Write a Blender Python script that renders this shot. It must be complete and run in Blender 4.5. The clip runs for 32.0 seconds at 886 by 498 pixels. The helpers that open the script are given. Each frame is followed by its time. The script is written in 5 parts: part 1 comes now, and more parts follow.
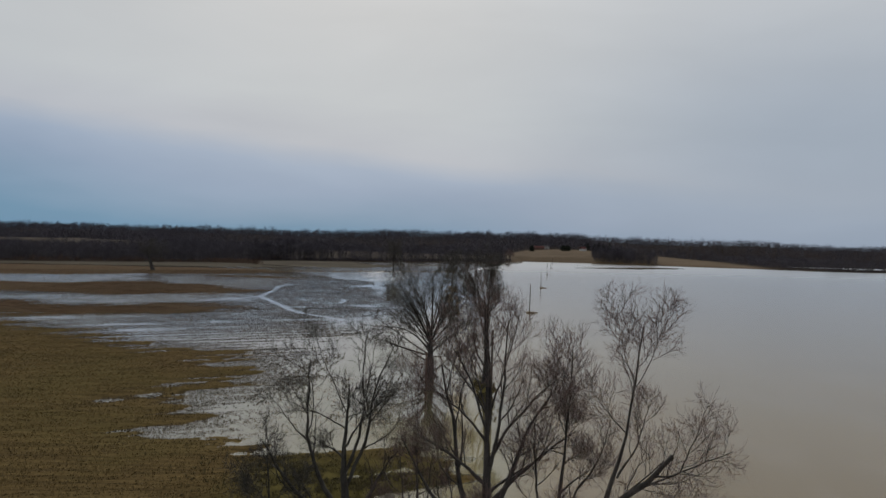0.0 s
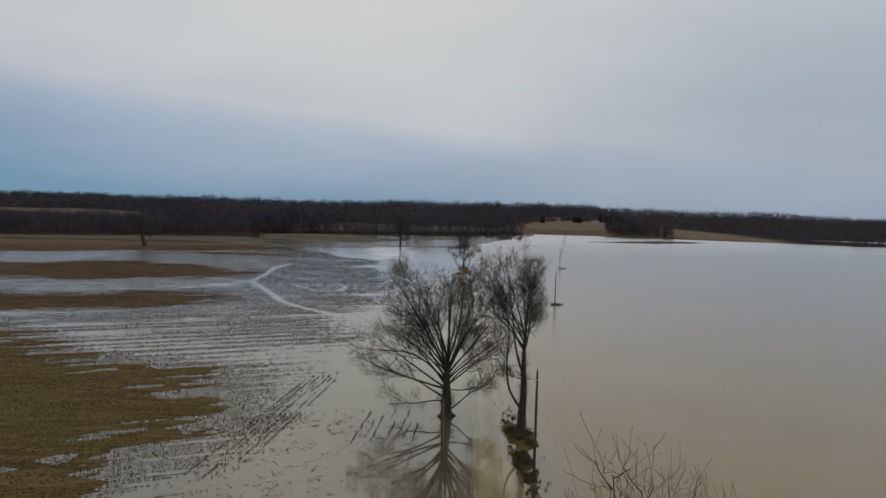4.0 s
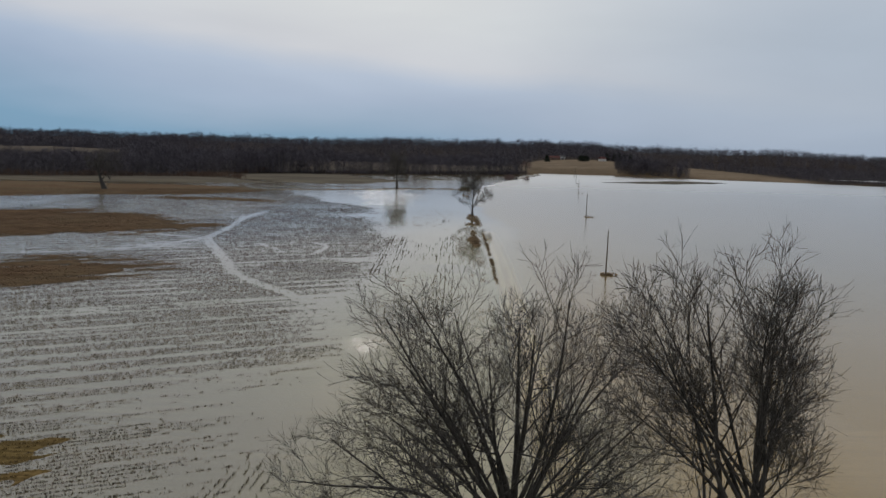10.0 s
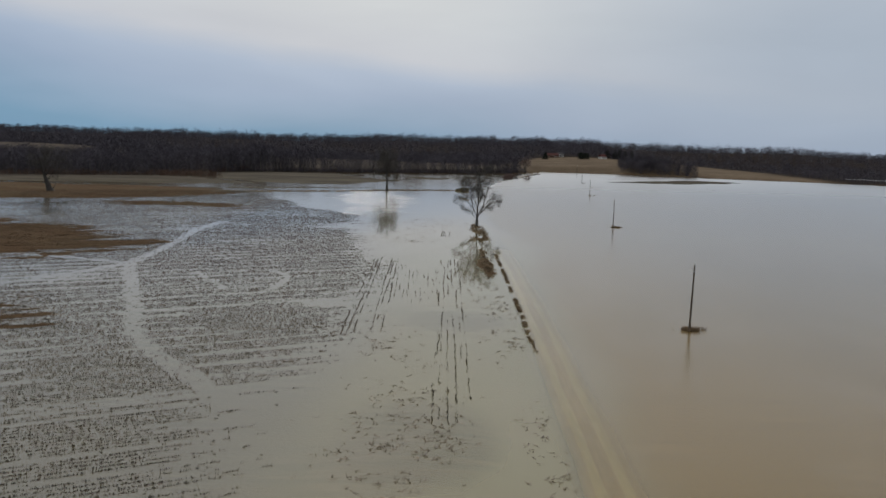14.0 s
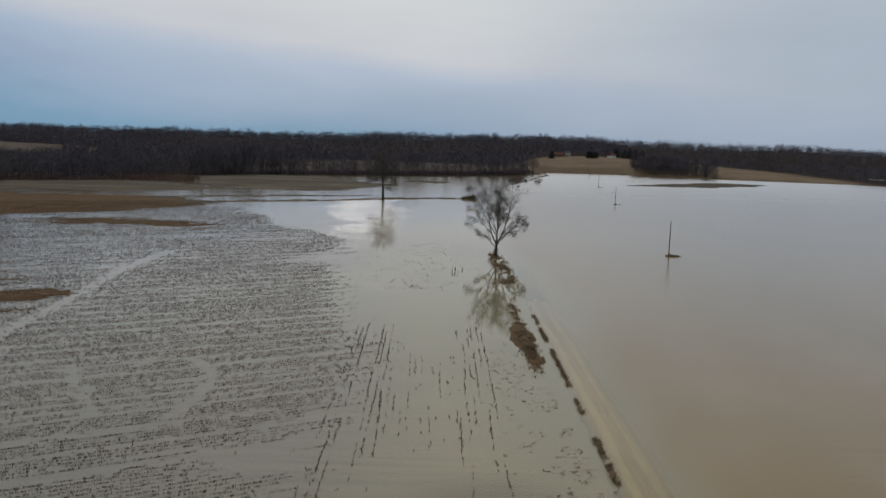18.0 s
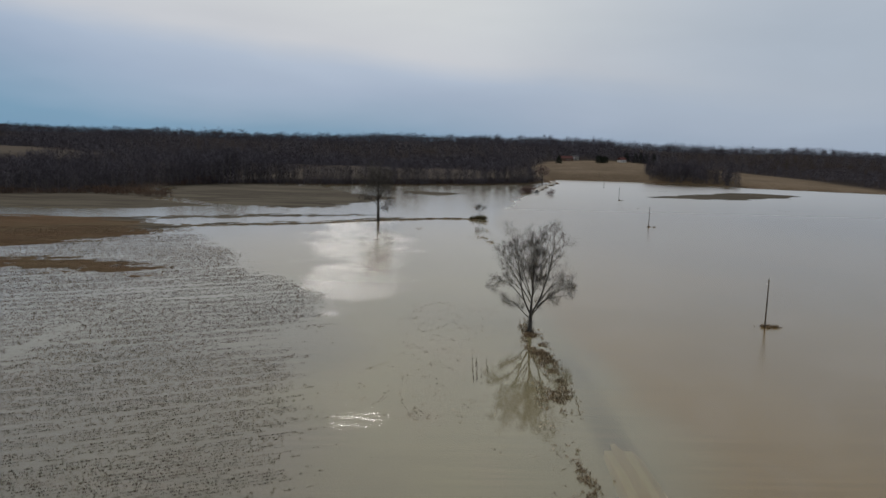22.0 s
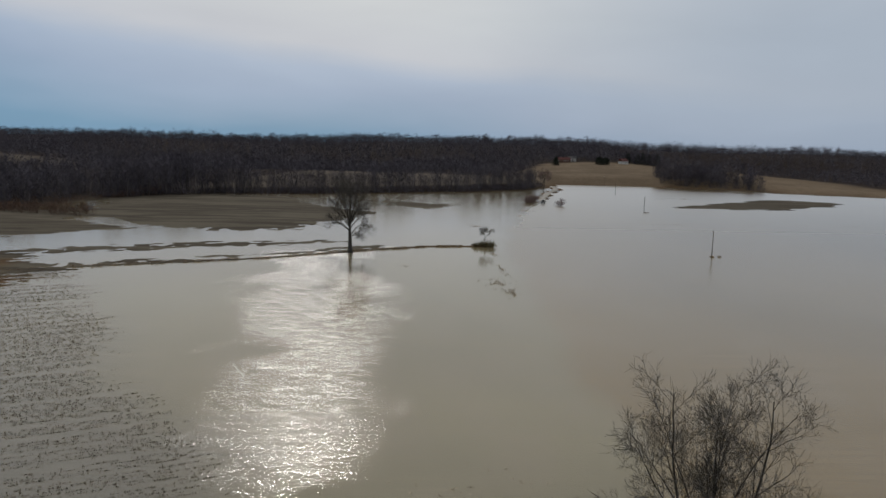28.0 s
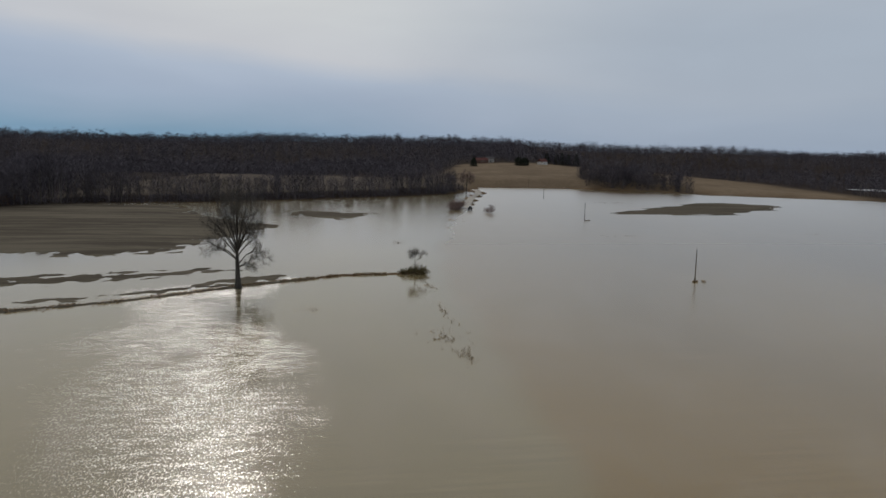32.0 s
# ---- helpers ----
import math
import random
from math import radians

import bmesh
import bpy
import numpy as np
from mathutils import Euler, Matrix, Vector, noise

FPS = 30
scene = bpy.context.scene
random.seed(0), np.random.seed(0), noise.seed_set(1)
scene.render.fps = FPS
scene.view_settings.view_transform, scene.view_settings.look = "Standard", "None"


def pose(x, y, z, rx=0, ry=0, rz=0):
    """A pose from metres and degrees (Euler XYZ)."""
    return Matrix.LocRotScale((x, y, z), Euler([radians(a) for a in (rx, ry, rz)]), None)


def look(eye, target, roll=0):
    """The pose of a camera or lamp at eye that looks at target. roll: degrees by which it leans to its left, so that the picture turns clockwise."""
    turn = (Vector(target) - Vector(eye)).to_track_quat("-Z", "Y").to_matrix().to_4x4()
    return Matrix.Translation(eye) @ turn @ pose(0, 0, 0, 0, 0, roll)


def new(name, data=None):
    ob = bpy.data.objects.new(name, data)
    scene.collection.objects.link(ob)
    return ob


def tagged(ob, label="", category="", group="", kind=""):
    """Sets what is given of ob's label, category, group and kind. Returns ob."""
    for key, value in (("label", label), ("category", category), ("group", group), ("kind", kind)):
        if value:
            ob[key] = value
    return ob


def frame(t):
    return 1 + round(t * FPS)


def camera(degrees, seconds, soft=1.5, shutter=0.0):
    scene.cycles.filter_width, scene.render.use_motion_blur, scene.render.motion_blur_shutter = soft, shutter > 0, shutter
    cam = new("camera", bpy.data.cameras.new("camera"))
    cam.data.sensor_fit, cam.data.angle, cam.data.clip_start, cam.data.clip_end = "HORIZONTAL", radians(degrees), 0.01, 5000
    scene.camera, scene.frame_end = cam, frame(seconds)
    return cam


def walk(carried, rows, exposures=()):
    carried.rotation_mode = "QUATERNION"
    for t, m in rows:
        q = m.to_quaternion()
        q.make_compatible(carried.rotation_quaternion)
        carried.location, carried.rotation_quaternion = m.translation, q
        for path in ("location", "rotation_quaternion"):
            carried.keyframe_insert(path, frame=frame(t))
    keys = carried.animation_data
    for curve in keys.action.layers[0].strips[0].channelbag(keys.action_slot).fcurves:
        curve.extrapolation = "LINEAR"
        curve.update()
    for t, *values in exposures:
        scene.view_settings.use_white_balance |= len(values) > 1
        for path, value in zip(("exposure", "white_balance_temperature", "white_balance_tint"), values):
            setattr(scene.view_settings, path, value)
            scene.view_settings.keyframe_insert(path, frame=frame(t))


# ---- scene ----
cam = camera(61.5, 32.0)
PATH = [
    (0, (-0.069, -0.21, 22.421), (-0.072, 1.79, 22.407), 1.3),
    (0.5, (-0.304, 3.329, 22.309), (-0.308, 5.329, 22.295), 1.3),
    (1, (-0.547, 6.913, 22.262), (-0.553, 8.913, 22.247), 1.4),
    (1.5, (-0.758, 10.614, 22.3), (-0.767, 12.614, 22.285), 1.4),
    (2, (-0.902, 14.469, 22.908), (-0.915, 16.469, 22.89), 1.4),
    (2.5, (-0.993, 18.242, 24.24), (-1.01, 20.242, 24.221), 1.5),
    (4.5, (-2.214, 35.429, 25.997), (-2.239, 37.426, 25.886), 1.3),
    (5, (-2.471, 39.74, 25.801), (-2.497, 41.737, 25.692), 0.7),
    (5.5, (-2.788, 44.145, 25.756), (-2.816, 46.139, 25.605), 0.9),
    (6, (-3.25, 48.508, 25.907), (-3.28, 50.496, 25.691), 1.1),
    (6.5, (-3.47, 52.651, 25.746), (-3.503, 54.635, 25.492), 0.9),
    (7, (-3.73, 57.106, 25.785), (-3.763, 59.089, 25.529), 0.8),
    (8, (-4.3, 66.877, 25.998), (-4.333, 68.86, 25.738), 1.3),
    (9, (-4.923, 77.305, 25.602), (-4.954, 79.287, 25.341), 1.3),
    (9.5, (-5.376, 83.009, 25.742), (-5.398, 84.991, 25.481), 1.5),
    (10, (-5.676, 88.799, 25.652), (-5.684, 90.782, 25.391), 1.4),
    (10.5, (-6.113, 94.627, 25.475), (-6.098, 96.61, 25.214), 1.4),
    (11, (-6.526, 100.768, 25.451), (-6.511, 102.751, 25.189), 1.4),
    (12, (-7.101, 113.889, 25.305), (-7.086, 115.872, 25.042), 1.3),
    (13, (-7.588, 127.225, 25.462), (-7.574, 129.208, 25.196), 1.3),
    (14, (-8.252, 140.944, 25.497), (-8.238, 142.926, 25.229), 1.5),
    (14.5, (-8.637, 147.964, 25.646), (-8.623, 149.945, 25.375), 1.5),
    (16.5, (-9.846, 176.104, 26.748), (-9.83, 178.085, 26.476), 1.4),
    (17, (-10.297, 182.992, 27.19), (-10.28, 184.973, 26.915), 1.5),
    (18, (-10.719, 197.151, 28.226), (-10.703, 199.132, 27.95), 1.4),
    (19, (-11.176, 210.617, 29.619), (-11.161, 212.597, 29.34), 1.4),
    (20, (-11.858, 224.601, 30.881), (-11.842, 226.582, 30.604), 1.3),
    (21, (-12.509, 238.558, 32.276), (-12.493, 240.539, 31.999), 1.3),
    (22, (-13.178, 253.026, 33.973), (-13.16, 255.006, 33.695), 1.5),
    (23, (-13.558, 267.511, 35.332), (-13.539, 269.492, 35.055), 1.2),
    (24, (-14.282, 281.656, 35.171), (-14.261, 283.637, 34.894), 1.1),
    (24.5, (-14.614, 288.786, 35.157), (-14.593, 290.767, 34.88), 1.2),
    (26.5, (-15.598, 316.75, 35.397), (-15.575, 318.73, 35.117), 1.6),
    (27, (-15.945, 324.002, 35.261), (-15.912, 325.982, 34.982), 1.4),
    (27.5, (-16.171, 331.331, 35.162), (-16.125, 333.311, 34.884), 1.3),
    (28, (-16.127, 338.581, 35.132), (-16.067, 340.561, 34.855), 1.2),
    (28.5, (-16.286, 345.592, 35.04), (-16.207, 347.571, 34.764), 1.1),
    (29, (-16.333, 352.42, 35.028), (-16.216, 354.397, 34.753), 1.1),
    (29.5, (-16.603, 359.254, 35.086), (-16.451, 361.229, 34.812), 1.0),
    (30, (-16.692, 366.102, 35.039), (-16.508, 368.075, 34.766), 1.2),
    (30.5, (-16.828, 373.343, 35.071), (-16.611, 375.312, 34.799), 1.0),
    (31, (-16.845, 380.545, 35.075), (-16.595, 382.511, 34.803), 1.1),
    (31.5, (-16.778, 387.755, 35.065), (-16.503, 389.717, 34.793), 1.1),
    (32, (-16.619, 394.9, 34.961), (-16.322, 396.859, 34.689), 1.1),
]
walk(cam, [(t, look(eye, target, roll)) for t, eye, target, roll in PATH],
     [(0, -0.12), (4, -0.08), (6, 0.0), (9, 0.14), (14, 0.06), (24, 0.06), (29, 0.0), (32, -0.02)])
# ---------- light ----------
SUN_EL, SUN_AZ = 31.0, -8.5          # degrees up, degrees from +y towards +x
sun_dir = Vector((math.sin(radians(SUN_AZ)) * math.cos(radians(SUN_EL)),
                  math.cos(radians(SUN_AZ)) * math.cos(radians(SUN_EL)), math.sin(radians(SUN_EL))))
sun = new("sun", bpy.data.lights.new("sun", "SUN"))
sun.data.energy, sun.data.angle, sun.data.color = 1.55, radians(2.5), (1.0, 0.95, 0.88)
sun.matrix_world = look(sun_dir * 100, (0, 0, 0))

world = bpy.data.worlds.new("sky")
scene.world = world
world.use_nodes = True


class Nodes:
    """Small helper to write node trees."""

    def __init__(self, tree):
        self.t = tree

    def add(self, kind, links=None, **props):
        n = self.t.nodes.new(kind)
        if "operation" in props:
            n.operation = props["operation"]
        if "use_clamp" in props:
            n.use_clamp = props["use_clamp"]
        if "data_type" in props:
            n.data_type = props["data_type"]
        if "interpolation_type" in props:
            n.interpolation_type = props["interpolation_type"]
        if "attribute_name" in props:
            n.attribute_name = props["attribute_name"]
        for k, v in (links or {}).items():
            self.put(n.inputs[k], v)
        return n

    def put(self, sock, v):
        if hasattr(v, "node"):
            self.t.links.new(v, sock)
        else:
            sock.default_value = v

    def math(self, op, a, b=0.0, c=None, clamp=False):
        n = self.add("ShaderNodeMath", operation=op, use_clamp=clamp)
        self.put(n.inputs[0], a)
        self.put(n.inputs[1], b)
        if c is not None:
            self.put(n.inputs[2], c)
        return n.outputs[0]

    def mix(self, fac, a, b):
        n = self.add("ShaderNodeMix", data_type="RGBA")
        self.put(n.inputs[0], fac)
        self.put(n.inputs[6], a)
        self.put(n.inputs[7], b)
        return n.outputs[2]

    def ramp(self, fac, stops):
        n = self.add("ShaderNodeValToRGB")
        e = n.color_ramp.elements
        while len(e) < len(stops):
            e.new(0.5)
        for el, (p, c) in zip(e, stops):
            el.position = p
            el.color = (*c, 1) if len(c) == 3 else c
        self.put(n.inputs[0], fac)
        return n.outputs[0]

    def noise(self, vec, scale, detail=4.0, rough=0.55, distort=0.0):
        n = self.add("ShaderNodeTexNoise")
        self.put(n.inputs["Vector"], vec)
        n.inputs["Scale"].default_value = scale
        n.inputs["Detail"].default_value = detail
        n.inputs["Roughness"].default_value = rough
        n.inputs["Distortion"].default_value = distort
        return n.outputs["Fac"]

    def mapping(self, vec, scale=(1, 1, 1), rot=(0, 0, 0), loc=(0, 0, 0)):
        n = self.add("ShaderNodeMapping")
        self.put(n.inputs["Vector"], vec)
        n.inputs["Scale"].default_value = scale
        n.inputs["Rotation"].default_value = rot
        n.inputs["Location"].default_value = loc
        return n.outputs[0]

    def smooth(self, v, lo, hi):
        n = self.add("ShaderNodeMapRange", interpolation_type="SMOOTHSTEP")
        self.put(n.inputs[0], v)
        n.inputs[1].default_value, n.inputs[2].default_value = lo, hi
        return n.outputs[0]


def rgb(r, g, b):
    """Linear colour from an 8-bit display colour."""
    f = lambda c: (c / 255 / 12.92) if c <= 10 else ((c / 255 + 0.055) / 1.055) ** 2.4
    return (f(r), f(g), f(b), 1.0)


W = Nodes(world.node_tree)
for n in list(world.node_tree.nodes):
    world.node_tree.nodes.remove(n)
sky = W.add("ShaderNodeTexSky")
sky.sky_type, sky.sun_disc = "NISHITA", False
sky.sun_elevation, sky.sun_rotation, sky.dust_density = radians(SUN_EL), radians(SUN_AZ), 2.0
skyd = W.add("ShaderNodeVectorMath", operation="SCALE")
W.put(skyd.inputs[0], sky.outputs[0])
skyd.inputs["Scale"].default_value = 0.06
co = W.add("ShaderNodeTexCoord").outputs["Generated"]
sep = W.add("ShaderNodeSeparateXYZ", {0: co})
sx, sz = sep.outputs[0], sep.outputs[2]
# stretched veils of stratus, and finer mottling in them
veil = W.noise(W.mapping(co, (1.6, 1.6, 7.0), (0, 0.10, 0)), 1.7, 4, 0.45, 0.3)
fine = W.noise(W.mapping(co, (1.0, 1.0, 3.0), (0, 0.10, 0)), 4.0, 5, 0.5, 0.5)
lift = W.math("ADD", W.math("ADD", sz, 0.012), W.math("MULTIPLY", sx, 0.09))
lift = W.math("ADD", lift, W.math("MULTIPLY", W.math("SUBTRACT", veil, 0.5), 0.055))
lift = W.math("ADD", lift, W.math("MULTIPLY", W.math("SUBTRACT", fine, 0.5), 0.02))
band = W.ramp(W.math("MULTIPLY", lift, 2.5, clamp=True), [
    (0.02, rgb(106, 150, 182)[:3]), (0.09, rgb(132, 161, 190)[:3]), (0.16, rgb(148, 169, 196)[:3]), (0.235, rgb(162, 179, 202)[:3]),
    (0.32, rgb(190, 195, 204)[:3]), (0.45, rgb(200, 205, 209)[:3]), (0.70, rgb(207, 210, 212)[:3]), (1.0, rgb(219, 221, 222)[:3])])
# to the east the veil is thicker, grey-blue, and hides the white edge
east = W.math("MULTIPLY", W.smooth(sx, -0.05, 0.45), W.math("SUBTRACT", 1.0, W.math("MULTIPLY", W.smooth(sz, 0.12, 0.34), 0.7)))
band = W.mix(W.math("MULTIPLY", east, 0.78), band, rgb(159, 173, 191))
bright = W.math("ADD", 0.89, W.math("MULTIPLY", fine, 0.13))
bright = W.math("MULTIPLY", bright, W.math("ADD", 0.95, W.math("MULTIPLY", veil, 0.1)))
cloud = W.add("ShaderNodeVectorMath", operation="SCALE")
W.put(cloud.inputs[0], band)
W.put(cloud.inputs["Scale"], bright)
full = W.mix(0.93, skyd.outputs[0], cloud.outputs[0])
bg = W.add("ShaderNodeBackground", {"Color": full, "Strength": 1.0})
W.add("ShaderNodeOutputWorld", {"Surface": bg.outputs[0]})


# ---------- materials ----------
def material(name):
    m = bpy.data.materials.new(name)
    m.use_nodes = True
    k = Nodes(m.node_tree)
    b = m.node_tree.nodes["Principled BSDF"]
    pos = k.add("ShaderNodeNewGeometry").outputs["Position"]
    return m, k, b, pos


def bump(k, b, height, strength, distance):
    n = k.add("ShaderNodeBump", {"Height": height})
    n.inputs["Strength"].default_value, n.inputs["Distance"].default_value = strength, distance
    k.put(b.inputs["Normal"], n.outputs[0])


def simple(name, c1, c2, scale, rough=0.8, bumpd=0.01, metal=0.0, stretch=(1, 1, 1), island=0.0):
    """Two-tone noise at two scales with relief."""
    m, k, b, pos = material(name)
    v = k.mapping(pos, stretch)
    a = k.noise(v, scale, 5, 0.6)
    d = k.noise(v, scale * 7.3, 3, 0.6)
    f = k.math("ADD", k.math("MULTIPLY", a, 0.65), k.math("MULTIPLY", d, 0.35))
    f = k.smooth(f, 0.36, 0.64)
    col = k.mix(f, (*c1, 1), (*c2, 1))
    if island:
        r = k.add("ShaderNodeNewGeometry").outputs["Random Per Island"]
        h = k.add("ShaderNodeHueSaturation", {"Color": col, "Value": k.math("ADD", 1 - island, k.math("MULTIPLY", r, 2 * island))})
        col = h.outputs[0]
    k.put(b.inputs["Base Color"], col)
    b.inputs["Roughness"].default_value = rough
    b.inputs["Metallic"].default_value = metal
    b.inputs["Specular IOR Level"].default_value = 0.25
    bump(k, b, f, 0.6, bumpd)
    return m


ROW = radians(24.7)                       # way the corn rows run, from +x

BARK_DARK = simple("bark_dark", (0.022, 0.020, 0.018), (0.068, 0.062, 0.054), 3.0, 0.9, 0.03, stretch=(1, 1, 0.25))
BARK_GREY = simple("bark_grey", (0.028, 0.025, 0.023), (0.078, 0.069, 0.063), 2.5, 0.9, 0.03, stretch=(1, 1, 0.25))
TWIG_DARK = simple("twig_dark", (0.040, 0.036, 0.032), (0.085, 0.076, 0.067), 1.5, 0.9, 0.005)
TWIG_RED = simple("twig_red", (0.085, 0.056, 0.052), (0.165, 0.115, 0.105), 1.5, 0.9, 0.005)
WOODS = simple("bare_woods", (0.031, 0.028, 0.035), (0.082, 0.073, 0.088), 0.07, 0.95, 0.0, island=0.45)
WOODS_TRUNK = simple("woods_trunk", (0.05, 0.045, 0.043), (0.12, 0.108, 0.10), 0.05, 0.95, 0.0, island=0.4)
BRUSH = simple("brush_red_brown", (0.045, 0.028, 0.020), (0.11, 0.066, 0.045), 0.2, 0.95, 0.0, island=0.4)
EVERGREEN = simple("evergreen_leaf", (0.008, 0.012, 0.008), (0.022, 0.030, 0.018), 0.6, 0.9, 0.0, island=0.4)
STUBBLE = simple("wet_corn_stubble", (0.030, 0.024, 0.018), (0.095, 0.074, 0.054), 0.12, 0.9, 0.0, island=0.4)
STRAW = simple("dry_corn_stubble", (0.062, 0.042, 0.016), (0.19, 0.132, 0.053), 0.10, 0.9, 0.0, island=0.5)
DAMP = simple("damp_corn_stubble", (0.050, 0.031, 0.017), (0.140, 0.091, 0.053), 0.10, 0.9, 0.0, island=0.5)
GRASS = simple("dead_grass", (0.100, 0.070, 0.042), (0.250, 0.180, 0.110), 0.6, 0.9, 0.0, island=0.4)
GREEN = simple("rank_grass", (0.044, 0.037, 0.015), (0.110, 0.090, 0.040), 0.5, 0.9, 0.0, island=0.4)
DEBRIS = simple("flood_debris", (0.080, 0.060, 0.044), (0.20, 0.15, 0.11), 0.5, 0.9, 0.0, island=0.45)
LITTER = simple("drowned_stalk_litter", (0.050, 0.036, 0.030), (0.12, 0.088, 0.074), 0.2, 0.9, 0.0, island=0.4)
POLE = simple("weathered_pole_wood", (0.035, 0.027, 0.020), (0.10, 0.080, 0.060), 2.0, 0.85, 0.01, stretch=(1, 1, 0.1))
POLE_RED = simple("reddish_pole_wood", (0.070, 0.042, 0.027), (0.17, 0.105, 0.066), 2.0, 0.85, 0.01, stretch=(1, 1, 0.1))
METAL = simple("galvanised_metal", (0.25, 0.25, 0.25), (0.4, 0.4, 0.4), 8.0, 0.45, 0.001, metal=0.8)
PORCELAIN = simple("porcelain", (0.42, 0.40, 0.37), (0.55, 0.53, 0.5), 8.0, 0.3, 0.001)
TRACK = simple("worn_wheel_track", (0.58, 0.50, 0.26), (0.72, 0.63, 0.36), 0.35, 0.9, 0.02, stretch=(1, 0.15, 1))
ROAD = simple("gravel_road", (0.48, 0.39, 0.20), (0.64, 0.53, 0.30), 0.35, 0.9, 0.02, stretch=(1, 0.15, 1))
GRAVEL = simple("grey_gravel", (0.15, 0.14, 0.125), (0.25, 0.235, 0.21), 0.6, 0.9, 0.02)
ROOF_RED = simple("rusty_red_roof", (0.050, 0.014, 0.012), (0.095, 0.030, 0.024), 0.4, 0.7, 0.01)
ROOF_GREY = simple("grey_shingles", (0.06, 0.06, 0.062), (0.13, 0.125, 0.12), 0.4, 0.9, 0.01)
BRICK = simple("brown_brick", (0.09, 0.05, 0.038), (0.17, 0.10, 0.075), 0.5, 0.9, 0.01)
SIDING = simple("white_siding", (0.42, 0.41, 0.39), (0.58, 0.57, 0.55), 0.5, 0.7, 0.01)
GLASS = simple("dark_window_glass", (0.015, 0.018, 0.02), (0.03, 0.034, 0.04), 1.0, 0.08, 0.0)
PAINT_DARK = simple("dark_paint", (0.010, 0.010, 0.010), (0.025, 0.022, 0.020), 2.0, 0.5, 0.002)
PAINT_WHITE = simple("white_paint", (0.55, 0.55, 0.53), (0.75, 0.75, 0.73), 2.0, 0.5, 0.002)
RUBBER = simple("black_rubber", (0.010, 0.010, 0.010), (0.022, 0.020, 0.018), 4.0, 0.9, 0.01)

# ground: mud and stubble, pasture and wood floor by cover marks of the plan
GROUND, k, b, pos = material("bottomland_soil")
att = lambda n: k.add("ShaderNodeAttribute", attribute_name=n).outputs["Fac"]
rows = k.mapping(pos, (0.045, 1.3, 1.0), (0, 0, -ROW))
streak = k.noise(rows, 1.0, 5, 0.65, 0.2)
clod = k.noise(pos, 2.2, 5, 0.65)
patch = k.noise(pos, 0.03, 4, 0.55, 0.5)
soil = k.mix(k.smooth(streak, 0.35, 0.66), (0.060, 0.041, 0.017, 1), (0.134, 0.093, 0.038, 1))
soil = k.mix(k.math("MULTIPLY", k.smooth(clod, 0.42, 0.62), 0.55), soil, (0.058, 0.036, 0.013, 1))
soil = k.mix(k.math("MULTIPLY", k.smooth(patch, 0.40, 0.65), 0.5), soil, (0.082, 0.066, 0.022, 1))
damp = k.mix(k.smooth(streak, 0.35, 0.66), (0.046, 0.028, 0.015, 1), (0.104, 0.067, 0.039, 1))
damp = k.mix(k.math("MULTIPLY", k.smooth(patch, 0.40, 0.65), 0.6), damp, (0.084, 0.064, 0.038, 1))
soil = k.mix(k.smooth(k.add("ShaderNodeSeparateXYZ", {0: pos}).outputs[1], 185.0, 225.0), soil, damp)
flat = k.mix(k.smooth(k.noise(k.mapping(pos, (0.02, 0.12, 1)), 1.0, 5, 0.6, 0.4), 0.35, 0.65), (0.046, 0.039, 0.030, 1), (0.088, 0.077, 0.059, 1))
grass = k.mix(k.smooth(k.noise(pos, 0.5, 5, 0.6), 0.35, 0.65), (0.040, 0.034, 0.010, 1), (0.085, 0.070, 0.022, 1))
past = k.mix(k.smooth(k.noise(pos, 0.015, 6, 0.6, 0.3), 0.35, 0.65), (0.092, 0.068, 0.046, 1), (0.134, 0.101, 0.070, 1))
past = k.mix(k.math("MULTIPLY", k.smooth(k.noise(k.mapping(pos, (0.3, 0.04, 1), (0, 0, 0.5)), 1.0, 3), 0.45, 0.6), 0.35), past, (0.080, 0.063, 0.041, 1))
# wood floor near-black: the shade beneath the trees is put into its colour
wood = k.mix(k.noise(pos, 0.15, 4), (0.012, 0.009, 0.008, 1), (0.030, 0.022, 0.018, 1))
past = k.mix(k.smooth(k.add("ShaderNodeSeparateXYZ", {0: pos}).outputs[0], 60.0, 110.0), (0.070, 0.057, 0.045, 1), past)
col = k.mix(att("flat"), soil, flat)
col = k.mix(att("grass"), col, grass)
col = k.mix(att("pasture"), col, past)
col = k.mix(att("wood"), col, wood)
k.put(b.inputs["Base Color"], col)
b.inputs["Roughness"].default_value = 1.0
b.inputs["Specular IOR Level"].default_value = 0.02
bump(k, b, k.math("ADD", clod, k.math("MULTIPLY", streak, 0.8)), 0.8, 0.12)

# flood water: turbid, partly clear where shallow, ruffled where the wind reaches it
WATER, k, b, pos = material("muddy_flood_water")
lake = k.add("ShaderNodeAttribute", attribute_name="lake").outputs["Fac"]
wind = k.add("ShaderNodeAttribute", attribute_name="wind").outputs["Fac"]
swirl = k.noise(k.mapping(pos, (0.012, 0.006, 1)), 1.0, 5, 0.6, 0.8)
swirl2 = k.noise(k.mapping(pos, (0.10, 0.05, 1)), 1.0, 4, 0.6, 0.6)
left = k.mix(k.smooth(swirl, 0.35, 0.65), (0.264, 0.243, 0.150, 1), (0.325, 0.294, 0.172, 1))
right = k.mix(k.smooth(swirl, 0.35, 0.65), (0.222, 0.147, 0.043, 1), (0.280, 0.186, 0.058, 1))
col = k.mix(lake, left, right)
